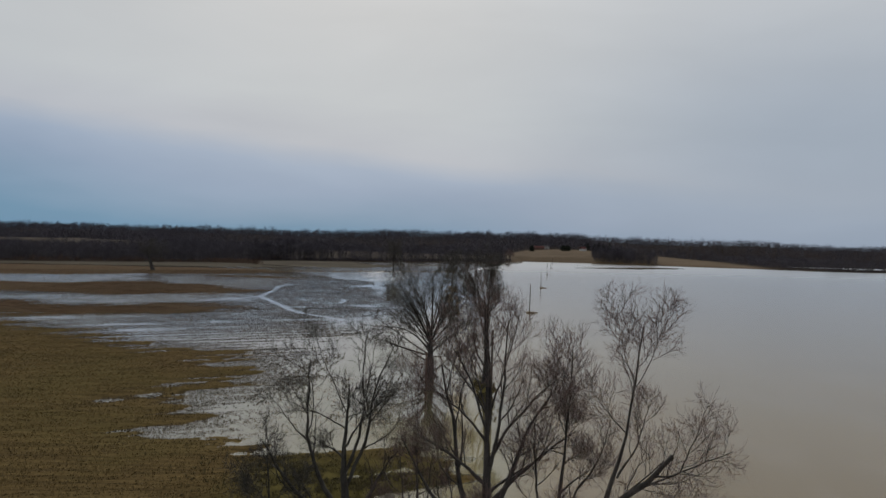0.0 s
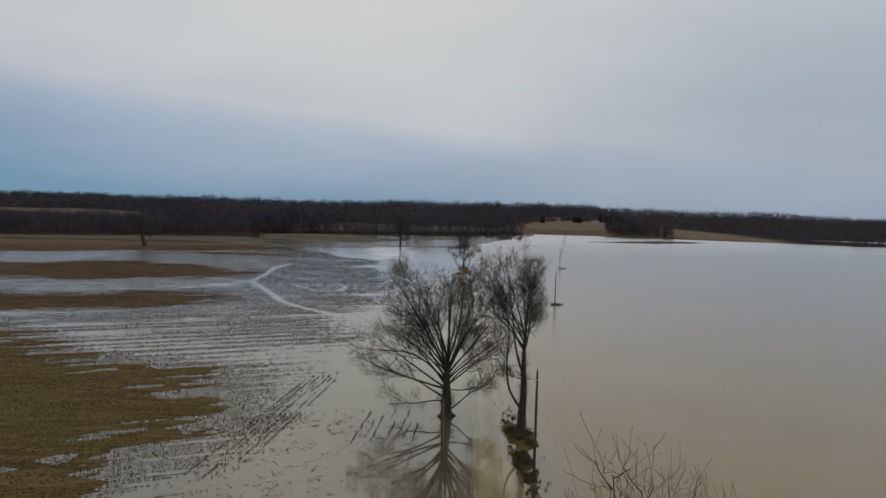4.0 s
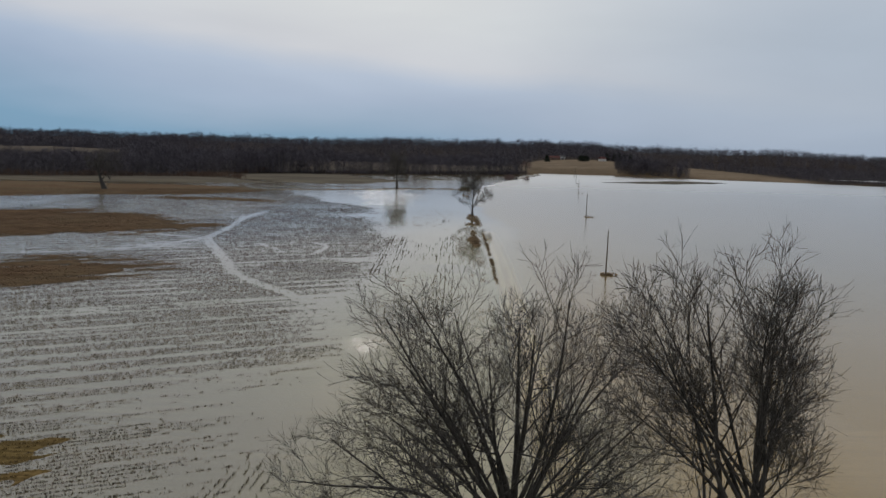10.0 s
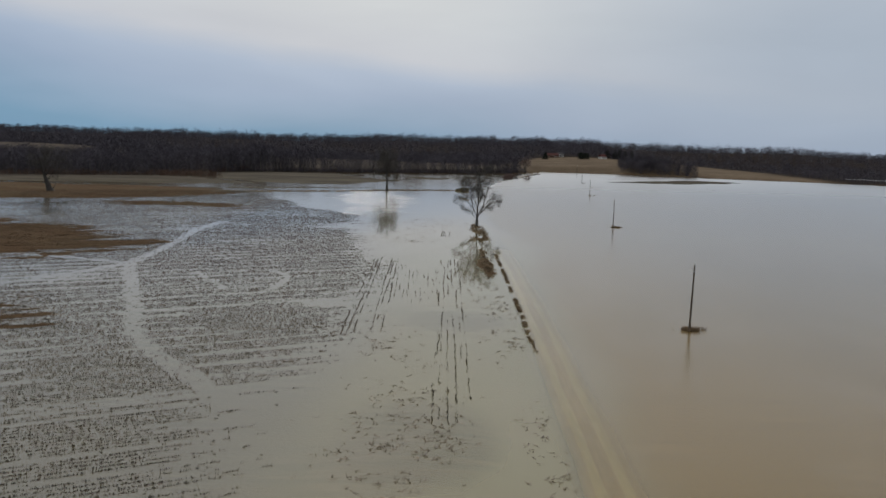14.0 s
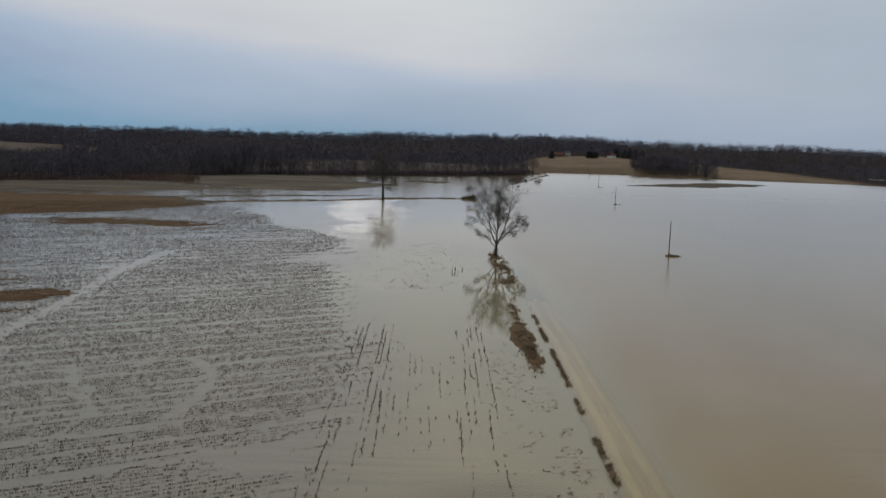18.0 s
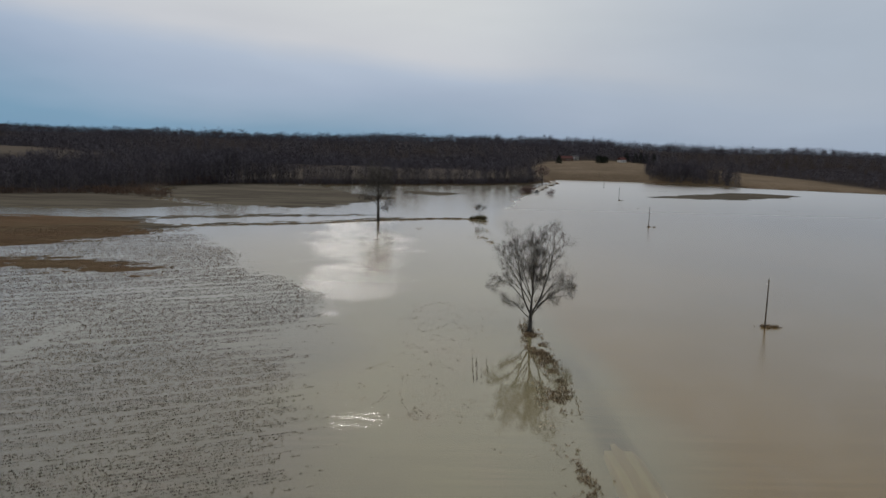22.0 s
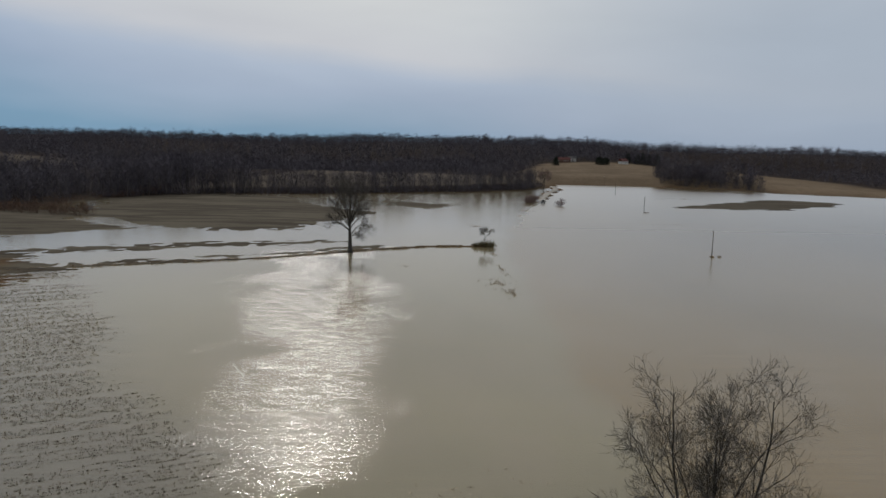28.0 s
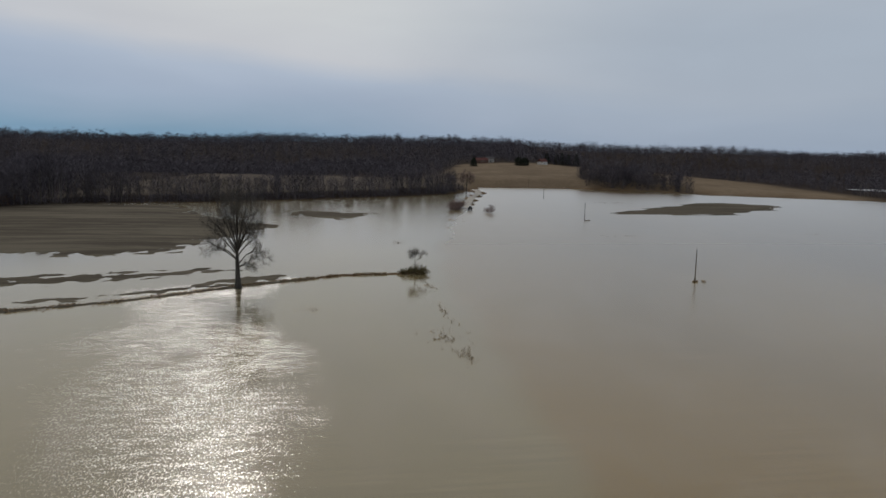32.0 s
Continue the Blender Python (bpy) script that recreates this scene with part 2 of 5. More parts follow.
col = k.mix(k.math("MULTIPLY", k.smooth(swirl2, 0.45, 0.65), 0.25), col, (0.35, 0.28, 0.19, 1))
# water colour gets up to a fifth darker from y 110 to 330
along_y = k.smooth(k.add("ShaderNodeSeparateXYZ", {0: pos}).outputs[1], 110.0, 330.0)
dim = k.add("ShaderNodeHueSaturation", {"Color": col, "Value": k.math("SUBTRACT", 0.97, k.math("MULTIPLY", along_y, 0.19))})
col = dim.outputs[0]
mirror = k.add("ShaderNodeAttribute", attribute_name="calm").outputs["Fac"]
shallow = k.add("ShaderNodeAttribute", attribute_name="shallow").outputs["Fac"]
gust = k.smooth(k.noise(k.mapping(pos, (0.016, 0.035, 1), (0, 0, 0.35)), 1.0, 4, 0.55, 0.6), 0.18, 0.42)
gust = k.math("MULTIPLY", gust, wind)
far_ruffle = k.smooth(k.add("ShaderNodeSeparateXYZ", {0: pos}).outputs[1], 430.0, 900.0)
rough = k.math("ADD", k.math("ADD", 0.055, k.math("MULTIPLY", far_ruffle, 0.10)), k.math("MULTIPLY", k.smooth(lake, 0.2, 0.9), 0.17))
rough = k.math("ADD", rough, k.math("MULTIPLY", k.math("MULTIPLY", mirror, k.smooth(k.math("MULTIPLY", k.add("ShaderNodeSeparateXYZ", {0: pos}).outputs[0], -1.0), 60.0, 100.0)), 0.16))
crest = k.noise(k.mapping(pos, (4.8, 2.0, 1), (0, 0, 0.15)), 1.0, 3, 0.72, 0.3)
lane = k.noise(k.mapping(pos, (0.22, 0.75, 1), (0, 0, 0.3)), 1.0, 3, 0.6, 0.4)
crest = k.math("ADD", crest, k.math("MULTIPLY", k.math("SUBTRACT", lane, 0.5), 0.30))
crest = k.smooth(k.math("ADD", crest, k.math("MULTIPLY", k.math("SUBTRACT", gust, 1.0), 0.25)), 0.505, 0.585)
rough = k.math("ADD", rough, k.math("MULTIPLY", crest, 0.20))
gust = k.math("MULTIPLY", gust, k.math("ADD", 0.01, k.math("MULTIPLY", crest, 0.99)))
rip = k.noise(k.mapping(pos, (4.6, 6.0, 1), (0, 0, 0.25)), 1.0, 1, 0.5, 0.5)
rip2 = k.noise(k.mapping(pos, (1.1, 1.6, 1), (0, 0, -0.2)), 1.0, 1, 0.6)
hgt = k.math("ADD", k.math("MULTIPLY", rip, 0.7), k.math("MULTIPLY", rip2, 0.6))
bn = k.add("ShaderNodeBump", {"Height": hgt, "Strength": k.math("MULTIPLY", gust, k.math("ADD", 0.38, k.math("MULTIPLY", k.smooth(k.add("ShaderNodeSeparateXYZ", {0: pos}).outputs[1], 200.0, 540.0), 0.61)))})
bn.inputs["Distance"].default_value = 0.10
body = k.add("ShaderNodeBsdfDiffuse", {"Color": col})
clear = k.add("ShaderNodeBsdfTransparent", {"Color": (0.86, 0.81, 0.70, 1)})
mx = k.add("ShaderNodeMixShader", {0: k.math("ADD", 0.34, k.math("MULTIPLY", shallow, 0.40)), 1: body.outputs[0], 2: clear.outputs[0]})
gloss = k.add("ShaderNodeBsdfGlossy", {"Color": (1, 1, 1, 1), "Roughness": rough, "Normal": bn.outputs[0]})
gloss.distribution = "BECKMANN"
fres = k.add("ShaderNodeFresnel", {"IOR": k.math("ADD", 1.48, k.math("MULTIPLY", k.math("MULTIPLY", mirror, k.math("SUBTRACT", 1.0, k.math("MULTIPLY", along_y, 0.5))), 0.36)), "Normal": bn.outputs[0]})
surf = k.add("ShaderNodeMixShader", {0: fres.outputs[0], 1: mx.outputs[0], 2: gloss.outputs[0]})
k.put(WATER.node_tree.nodes["Material Output"].inputs["Surface"], surf.outputs[0])
WATER.node_tree.nodes.remove(b)


# ---------- geometry helpers ----------
def mesh_np(name, verts, faces, mats, index=None, smooth=False):
    """A mesh from arrays: verts (n, 3), faces (m, 3) or (m, 4)."""
    me = bpy.data.meshes.new(name)
    verts = np.asarray(verts, np.float32)
    faces = np.asarray(faces, np.int32)
    k = faces.shape[1]
    me.vertices.add(len(verts))
    me.vertices.foreach_set("co", verts.ravel())
    me.loops.add(faces.size)
    me.loops.foreach_set("vertex_index", faces.ravel())
    me.polygons.add(len(faces))
    me.polygons.foreach_set("loop_start", np.arange(0, faces.size, k, dtype=np.int32))
    for m in mats:
        me.materials.append(m)
    if index is not None:
        me.polygons.foreach_set("material_index", np.asarray(index, np.int32))
    me.polygons.foreach_set("use_smooth", np.full(len(faces), smooth))
    me.update(calc_edges=True)
    me.validate()
    return me


def part(name, data, parent, label="", m=None):
    """Links a mesh as one part under its thing."""
    ob = new(name, data)
    ob.parent = parent
    if m is not None:
        ob.matrix_local = m
    return tagged(ob, label)


def bm_mesh(name, bm, mat):
    me = bpy.data.meshes.new(name)
    bm.to_mesh(me)
    bm.free()
    me.materials.append(mat)
    return me


def box(name, size, at, mat, bevel=0.03, rot=(0, 0, 0)):
    bm = bmesh.new()
    bmesh.ops.create_cube(bm, size=1)
    bmesh.ops.scale(bm, vec=size, verts=bm.verts)
    if bevel:
        bmesh.ops.bevel(bm, geom=bm.edges[:], offset=bevel, segments=2, affect="EDGES")
    bmesh.ops.transform(bm, matrix=pose(*at, *rot), verts=bm.verts)
    return bm_mesh(name, bm, mat)


def cone(name, r1, r2, h, at, mat, seg=10, rot=(0, 0, 0), bevel=0.0):
    bm = bmesh.new()
    bmesh.ops.create_cone(bm, cap_ends=True, segments=seg, radius1=r1, radius2=r2, depth=h)
    if bevel:
        bmesh.ops.bevel(bm, geom=[e for e in bm.edges if e.is_boundary or len(e.link_faces[0].verts) != len(e.link_faces[-1].verts)],
                        offset=bevel, segments=2, affect="EDGES")
    bmesh.ops.transform(bm, matrix=pose(*at, *rot), verts=bm.verts)
    return bm_mesh(name, bm, mat)


def empty(name, at, label, category, group="", rz=0.0):
    ob = new(name)
    ob.empty_display_size = 0.2
    ob.matrix_world = pose(*at, 0, 0, rz)
    return tagged(ob, label, category, group)


# ---------- lie of the land ----------
def lattice(x, y, seed):
    """Smooth value noise in -1..1 on arrays."""
    rs = np.random.RandomState(seed)
    tab = rs.rand(256, 256)
    xi, yi = np.floor(x).astype(int), np.floor(y).astype(int)
    fx, fy = x - xi, y - yi
    fx, fy = fx * fx * (3 - 2 * fx), fy * fy * (3 - 2 * fy)
    g = lambda a, c: tab[a % 256, c % 256]
    return 2 * ((g(xi, yi) * (1 - fx) + g(xi + 1, yi) * fx) * (1 - fy) + (g(xi, yi + 1) * (1 - fx) + g(xi + 1, yi + 1) * fx) * fy) - 1


def fractal(x, y, seed, octaves=4):
    return sum(lattice(x * 2 ** o, y * 2 ** o, seed + o) * 0.5 ** o for o in range(octaves))


def sdist(x, y, poly):
    """Distance to a polygon's edge, positive inside."""
    d, inside = np.full(x.shape, 1e9), np.zeros(x.shape, bool)
    for (ax, ay), (bx, by) in zip(poly, poly[1:] + poly[:1]):
        ex, ey = bx - ax, by - ay
        t = np.clip(((x - ax) * ex + (y - ay) * ey) / (ex * ex + ey * ey), 0, 1)
        d = np.minimum(d, np.hypot(x - ax - t * ex, y - ay - t * ey))
        hit = ((ay > y) != (by > y)) & (x < ex * (y - ay) / (ey if ey else 1e-9) + ax)
        inside ^= hit
    return np.where(inside, d, -d)


def pathdist(x, y, line):
    d = np.full(x.shape, 1e9)
    for (ax, ay), (bx, by) in zip(line, line[1:]):
        ex, ey = bx - ax, by - ay
        t = np.clip(((x - ax) * ex + (y - ay) * ey) / (ex * ex + ey * ey), 0, 1)
        d = np.minimum(d, np.hypot(x - ax - t * ex, y - ay - t * ey))
    return d


def step(v, lo, hi):
    t = np.clip((v - lo) / (hi - lo), 0, 1)
    return t * t * (3 - 2 * t)


# dry ground that stands out of the flood
DRY_FIELDS = [
    [(-420, 0), (0.3, 0), (0.4, 79), (-8, 75), (-15, 77), (-21, 81), (-27, 86), (-38, 103), (-33, 118), (-36, 131), (-43, 143), (-57, 151),
     (-72, 159), (-110, 187), (-420, 300)],
    [(-62, 243), (-81, 217), (-104, 210), (-330, 150), (-330, 300), (-122, 241), (-78, 254)],
    [(-74, 314), (-125, 284), (-151, 288), (-330, 310), (-360, 400), (-191, 353), (-157, 380), (-104, 360)],
    [(-500, 380), (-232, 420), (-131, 483), (-108, 535), (-140, 575), (-250, 570), (-500, 540)],
    [(-84, 430), (-110, 436), (-150, 440), (-150, 465), (-112, 466), (-88, 454)]]
MUD_FLATS = [
    [(-191, 826), (-105, 830), (-73, 760), (-37, 720), (-50, 690), (-67, 638), (-95, 630), (-130, 644), (-171, 688), (-205, 785)],
    [(-420, 600), (-217, 705), (-178, 712), (-165, 664), (-129, 634), (-163, 604), (-300, 580), (-420, 570)],
    [(-140, 576), (-98, 597), (-50, 608), (-42, 602), (-88, 580), (-140, 562)],
    [(-120, 546), (-86, 564), (-58, 577), (-31, 596), (-33, 586), (-70, 565), (-120, 537)],
    [(-42, 798), (7, 783), (-13, 745), (-35, 771)],
    [(126, 783), (159, 814), (219, 868), (265, 883), (281, 851), (262, 823), (209, 785), (177, 777), (145, 783)]]
GRASSY = [
    [(4.9, 128), (7.6, 122), (8.4, 114), (7.2, 101), (5.8, 98), (5.4, 108), (5.2, 117)],
    [(2.4, 317), (3.9, 315), (3.4, 288), (2.3, 289), (0.7, 303)]]
SHOALS = [(-6, 250, 10, 8), (-33, 249, 15, 11), (-11, 204, 7, 9), (-44, 222, 10, 9)]
BANK = [(-120, 538), (-83, 554.5), (-63.7, 563), (-39, 580), (-26, 588), (-14.5, 595), (3, 597), (9, 598)]
ROADLINE = [(0.5, 20), (1.6, 60), (3.0, 105), (4.0, 140), (5.0, 180), (6.0, 213), (7.2, 260), (7.7, 290), (7.9, 320), (8.3, 352), (8.2, 383), (8.3, 420), (9.0, 500),
            (11.5, 580), (19, 650), (31, 700), (42, 748), (59, 805), (66, 845), (80, 905), (93, 945), (104, 1010)]
SHORE = [(-3000, 300), (-1500, 420), (-420, 590), (-380, 605), (-217, 700), (-205, 780), (-155, 830), (-90, 846), (-43, 868), (15, 899), (67, 938),
         (87, 978), (111, 1042), (200, 1034), (279, 972), (305, 950), (350, 927), (390, 908), (450, 850), (505, 850), (700, 770), (1100, 560), (3000, 300)]
SHX, SHY = [p[0] for p in SHORE], [p[1] for p in SHORE]
CU, SU = math.cos(ROW), math.sin(ROW)


def hills(x, y):
    d = y - np.interp(x, SHX, SHY)
    g = lambda cx, cy, rx, ry: np.exp(-0.5 * (((x - cx) / rx) ** 2 + ((y - cy) / ry) ** 2))
    z = 0.9 * step(d, -2, 14) + 15.5 * g(240, 1275, 140, 170) + 9.5 * g(-150, 1015, 140, 95)
    ridge = np.interp(x, [-1500, -700, -350, -100, 300, 500, 800, 1500], [25, 24, 27, 36, 38, 31, 26, 21])
    z += ridge * step(y + 0.10 * x, 1290, 1760) + 14 * step(-x, 250, 700) * step(d, 20, 500) + 9 * g(-560, 1210, 130, 90)
    z += (lattice(x / 170, y / 170, 77) * 4.0 + lattice(x / 60, y / 60, 78) * 1.0) * step(d, 30, 350)
    return np.where(d > -2, z * step(d, -2, 25), 0), d


def land(x, y):
    """Height of the ground and the cover marks: mud flat, grass, pasture, wood floor."""
    u, v = x * CU + y * SU, -x * SU + y * CU
    streak = fractal(u / 22, v / 1.7, 5, 3)
    rough = fractal(x / 3.5, y / 3.5, 11, 3)
    big = fractal(x / 30, y / 30, 19, 3)
    road = pathdist(x, y, ROADLINE)
    xr = np.interp(y, [p[1] for p in ROADLINE], [p[0] for p in ROADLINE])
    h = np.full(x.shape, -0.50)
    h = np.where(x > xr + 2, -0.5 - 1.3 * step(x - xr, 2, 12), h)
    flat, grass = np.zeros(x.shape), np.zeros(x.shape)
    for p in DRY_FIELDS:
        amp, shift = (6.0, 1.5) if p is DRY_FIELDS[0] else ((9.0, -1.0) if p is DRY_FIELDS[1] else (10.0, -3.5))
        d = sdist(x, y, p) + amp * (streak + 0.4 * big + 0.15 * rough) + shift
        h = np.maximum(h, -0.5 + 0.5 * step(d, -8, 0) + 0.30 * step(d, 0, 16))
    for p in MUD_FLATS:
        d = sdist(x, y, p) + (2.4 * rough + 2.4 * big) * np.clip(sdist(x, y, p) / 12 + 0.8, 0.25, 1)
        h = np.maximum(h, -0.5 + 0.5 * step(d, -6, 0) + 0.45 * step(d, 0, 25))
        flat = np.maximum(flat, step(d, -14, -5))
    for p in GRASSY:
        d = sdist(x, y, p) + 0.7 * rough
        h = np.maximum(h, -0.5 + 0.5 * step(d, -1.2, 0) + 0.25 * step(d, 0, 2))
        grass = np.maximum(grass, step(d, -0.8, 0.3) * (y < 200))
    for cx, cy, ax, ay in SHOALS:
        h = np.maximum(h, -0.5 + 0.42 * step(1.25 - np.hypot((x - cx) / ax, (y - cy) / ay) + 0.30 * big + 0.15 * rough, 0.0, 0.7))
    bank = pathdist(x, y, BANK) + 0.7 * rough
    h = np.maximum(h, -0.5 + 0.75 * step(-bank, -2.6, -0.3))
    mound = np.hypot((x - 4.4) / 1.6, (y - 384) / 8) + 0.5 * rough
    h = np.maximum(h, -0.5 + 0.52 * step(-mound, -1.4, -0.3))
    near = step(-y, -86, -70) * step(x, -22, -14) * step(-x, -2, 0)
    grass = np.maximum(grass, near)
    causeway = step(y, 815, 850) * step(-y, -1020, -990)
    sunk = 0.9 * step(y, 285, 420) * step(-y, -815, -780)
    h = np.where(road < 6, np.maximum(h, np.maximum((-0.27 + 0.6 * causeway) - 0.36 * step(road, 1.9, 5) - sunk, -0.5)), h)
    hz, d = hills(x, y)
    h = np.where(d > -2, np.maximum(h, 0.02) * (1 - step(d, 0, 10)) + hz + 0.1 * step(d, 0, 6), h)
    h = h + 0.05 * rough * (h > -0.3) + 0.03 * streak * (h > -0.3)
    pasture = step(d, -2, 6)
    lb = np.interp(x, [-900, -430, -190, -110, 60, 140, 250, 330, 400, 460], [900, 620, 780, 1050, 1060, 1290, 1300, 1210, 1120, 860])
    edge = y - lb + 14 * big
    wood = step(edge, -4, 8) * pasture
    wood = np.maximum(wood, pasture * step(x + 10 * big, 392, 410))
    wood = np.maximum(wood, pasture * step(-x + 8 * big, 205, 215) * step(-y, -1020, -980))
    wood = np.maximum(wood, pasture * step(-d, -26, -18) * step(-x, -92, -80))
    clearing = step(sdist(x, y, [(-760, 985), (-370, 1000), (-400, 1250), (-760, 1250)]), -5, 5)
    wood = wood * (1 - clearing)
    return h, flat, grass, pasture, wood


def axis(*runs):
    out = [runs[0][0]]
    for a, c, n in runs:
        out += list(np.linspace(a, c, n + 1)[1:])
    return np.array(out)


def spread(lo, hi, n, power):
    return lo + (hi - lo) * np.linspace(0, 1, n + 1) ** power


gx = np.unique(np.concatenate([-130 - spread(0, 2870, 46, 2.6), np.arange(-130, 24, 1.1), 24 + spread(0, 2976, 70, 2.4)]))
gy = np.unique(np.concatenate([-600 + spread(0, 620, 16, 0.6), np.arange(20, 400, 1.1), np.arange(400, 640, 1.8), np.arange(640, 1060, 4.0),
                               np.arange(1060, 1760, 14), np.arange(1760, 2300, 40), 2300 + spread(0, 2200, 16, 1.6)]))
GX, GY = np.meshgrid(gx, gy)
H, FLAT, GRS, PAST, WOOD = land(GX.ravel(), GY.ravel())
nx, ny = len(gx), len(gy)
ii = (np.arange(ny - 1)[:, None] * nx + np.arange(nx - 1)[None, :]).ravel()
quads = np.stack([ii, ii + 1, ii + nx + 1, ii + nx], 1)
me = mesh_np("ground", np.stack([GX.ravel(), GY.ravel(), H], 1), quads, [GROUND], smooth=True)
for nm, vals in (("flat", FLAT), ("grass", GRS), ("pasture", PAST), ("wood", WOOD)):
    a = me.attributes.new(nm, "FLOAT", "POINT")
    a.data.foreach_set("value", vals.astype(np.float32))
tagged(new("ground", me), "flooded bottomland with brown stubble fields, mud flats and wooded hills", "ground", kind="structure")


def ground_z(x, y):
    return float(land(np.array([float(x)]), np.array([float(y)]))[0][0])


# the flood
wx = np.unique(np.concatenate([-120 - spread(0, 2600, 14, 2.2), np.arange(-120, -4, 3.0), np.arange(-4, 16, 0.5), np.arange(17, 60, 3.0), 60 + spread(0, 2700, 24, 2.2)]))
wy = np.unique(np.concatenate([np.array([-600.0, -200, -50]), np.arange(0, 700, 3.5), np.arange(700, 1100, 15)]))
WX, WY = np.meshgrid(wx, wy)
fx, fy = WX.ravel(), WY.ravel()
xr = np.interp(fy, [p[1] for p in ROADLINE], [p[0] for p in ROADLINE])
n2 = fractal(fx / 25, fy / 25, 41, 3)
LAKE = np.clip(step(fx - xr + 4 * n2, -2, 10) + 0.45 * step(fy, 330, 480), 0, 1)
FIELDRIGHT = [(-22, 100), (-23, 170), (-24, 215), (-21, 255), (-20, 300), (-30, 345), (-36, 390), (-42, 420), (-62, 445), (-70, 470), (-88, 500), (-110, 540)]
fr = np.interp(fy, [p[1] for p in FIELDRIGHT], [p[0] for p in FIELDRIGHT])
n3 = fractal(fx / 9, fy / 14, 47, 3)
GUST = [(-33, 396), (-50, 434), (-52, 460), (-62, 525), (-75, 580), (-28, 592), (-20, 500), (-19, 440), (-23, 404)]
WIND = step(sdist(fx, fy, GUST) + 5 * n2 + 6 * n3, -9, 10)
WIND = np.maximum(WIND, 1.1 * np.exp(-((fx + 16.5 + 2 * n2) / 5.5) ** 2 - ((fy - 184 + 5 * n2) / 8) ** 2))
WIND = np.maximum(WIND, 0.95 * np.exp(-((fx + 23 + 2 * n2) / 5) ** 2 - ((fy - 340 + 3 * n2) / 5) ** 2))
WIND = np.maximum(WIND, 0.55 * np.exp(-((fx + 24) / 4) ** 2 - ((fy - 367) / 4) ** 2))
SHALLOW = step(-(fx - fr) + 5 * n2, -14, 6) * step(-fy, -520, -400)
CALM = np.maximum(SHALLOW, 1.0 * np.exp(-((fx + 4) / 13) ** 4 - ((fy - 112) / 20) ** 4)) * (1 - np.exp(-(pathdist(fx, fy, ROADLINE) / 2.6) ** 4))
SHALLOW = np.maximum(SHALLOW, 1.25 * np.exp(-(pathdist(fx, fy, ROADLINE) / 2.2) ** 4) * step(-fy, -400, -270) * (0.45 + 0.55 * step(fy, 115, 160)))
SHALLOW = np.maximum(SHALLOW, 1.0 * np.exp(-((fx + 4) / 13) ** 4 - ((fy - 112) / 20) ** 4))
for cx, cy, ax, ay in SHOALS:
    SHALLOW = np.maximum(SHALLOW, 0.62 * step(1.25 - np.hypot((fx - cx) / ax, (fy - cy) / ay) + 0.35 * n2, 0.0, 0.6))
nx, ny = len(wx), len(wy)
ii = (np.arange(ny - 1)[:, None] * nx + np.arange(nx - 1)[None, :]).ravel()
me = mesh_np("water", np.stack([fx, fy, np.zeros_like(fx)], 1), np.stack([ii, ii + 1, ii + nx + 1, ii + nx], 1), [WATER], smooth=True)
for nm, vals in (("lake", LAKE), ("wind", WIND), ("shallow", SHALLOW), ("calm", CALM)):
    a = me.attributes.new(nm, "FLOAT", "POINT")
    a.data.foreach_set("value", vals.astype(np.float32))
tagged(new("water", me), "still muddy flood water over the fields and the road", "flood water", kind="structure")

# the drowned gravel road, a low crowned strip with two paler wheel tracks
pts = np.array(ROADLINE)
s = np.concatenate([[0], np.cumsum(np.hypot(*np.diff(pts, axis=0).T))])
ss = np.arange(0, s[-1], 4.0)
rx, ry = np.interp(ss, s, pts[:, 0]), np.interp(ss, s, pts[:, 1])
tx, ty = np.gradient(rx), np.gradient(ry)
tl = np.hypot(tx, ty)
offs = 0.25 + np.array([-2.4, -2.1, -1.55, -0.65, -0.25, 0.25, 0.65, 1.55, 2.1, 2.4])
crown = np.array([-0.14, -0.03, 0.0, 0.0, 0.03, 0.03, 0.0, 0.0, -0.03, -0.14])
wob = fractal(ss[:, None] / 9, offs[None, :] * 0.3, 31, 2) * 0.18
V = np.stack([rx[:, None] + (ty / tl)[:, None] * (offs[None, :] + wob), ry[:, None] - (tx / tl)[:, None] * (offs[None, :] + wob),
              (-0.07 + 0.62 * (step(ry, 815, 850) * step(-ry, -1020, -990)) - 1.4 * step(ry, 285, 420) * step(-ry, -815, -780))[:, None] + crown[None, :]], 2)
n = len(offs)
dryway = np.repeat(ry[:-1] > 800, n - 1).astype(int)
ii = (np.arange(len(ss) - 1)[:, None] * n + np.arange(n - 1)[None, :]).ravel()
me = mesh_np("road", V.reshape(-1, 3), np.stack([ii, ii + 1, ii + n + 1, ii + n], 1), [ROAD, GRAVEL, TRACK], np.where(np.isin(ii % n, (2, 6)) & (dryway == 0), 2, dryway), smooth=True)
tagged(new("road", me), "pale gravel farm road under shallow muddy water", "road", kind="structure")


# ---------- bare trees ----------
def unit(v):
    return v / (np.linalg.norm(v, axis=-1, keepdims=True) + 1e-9)


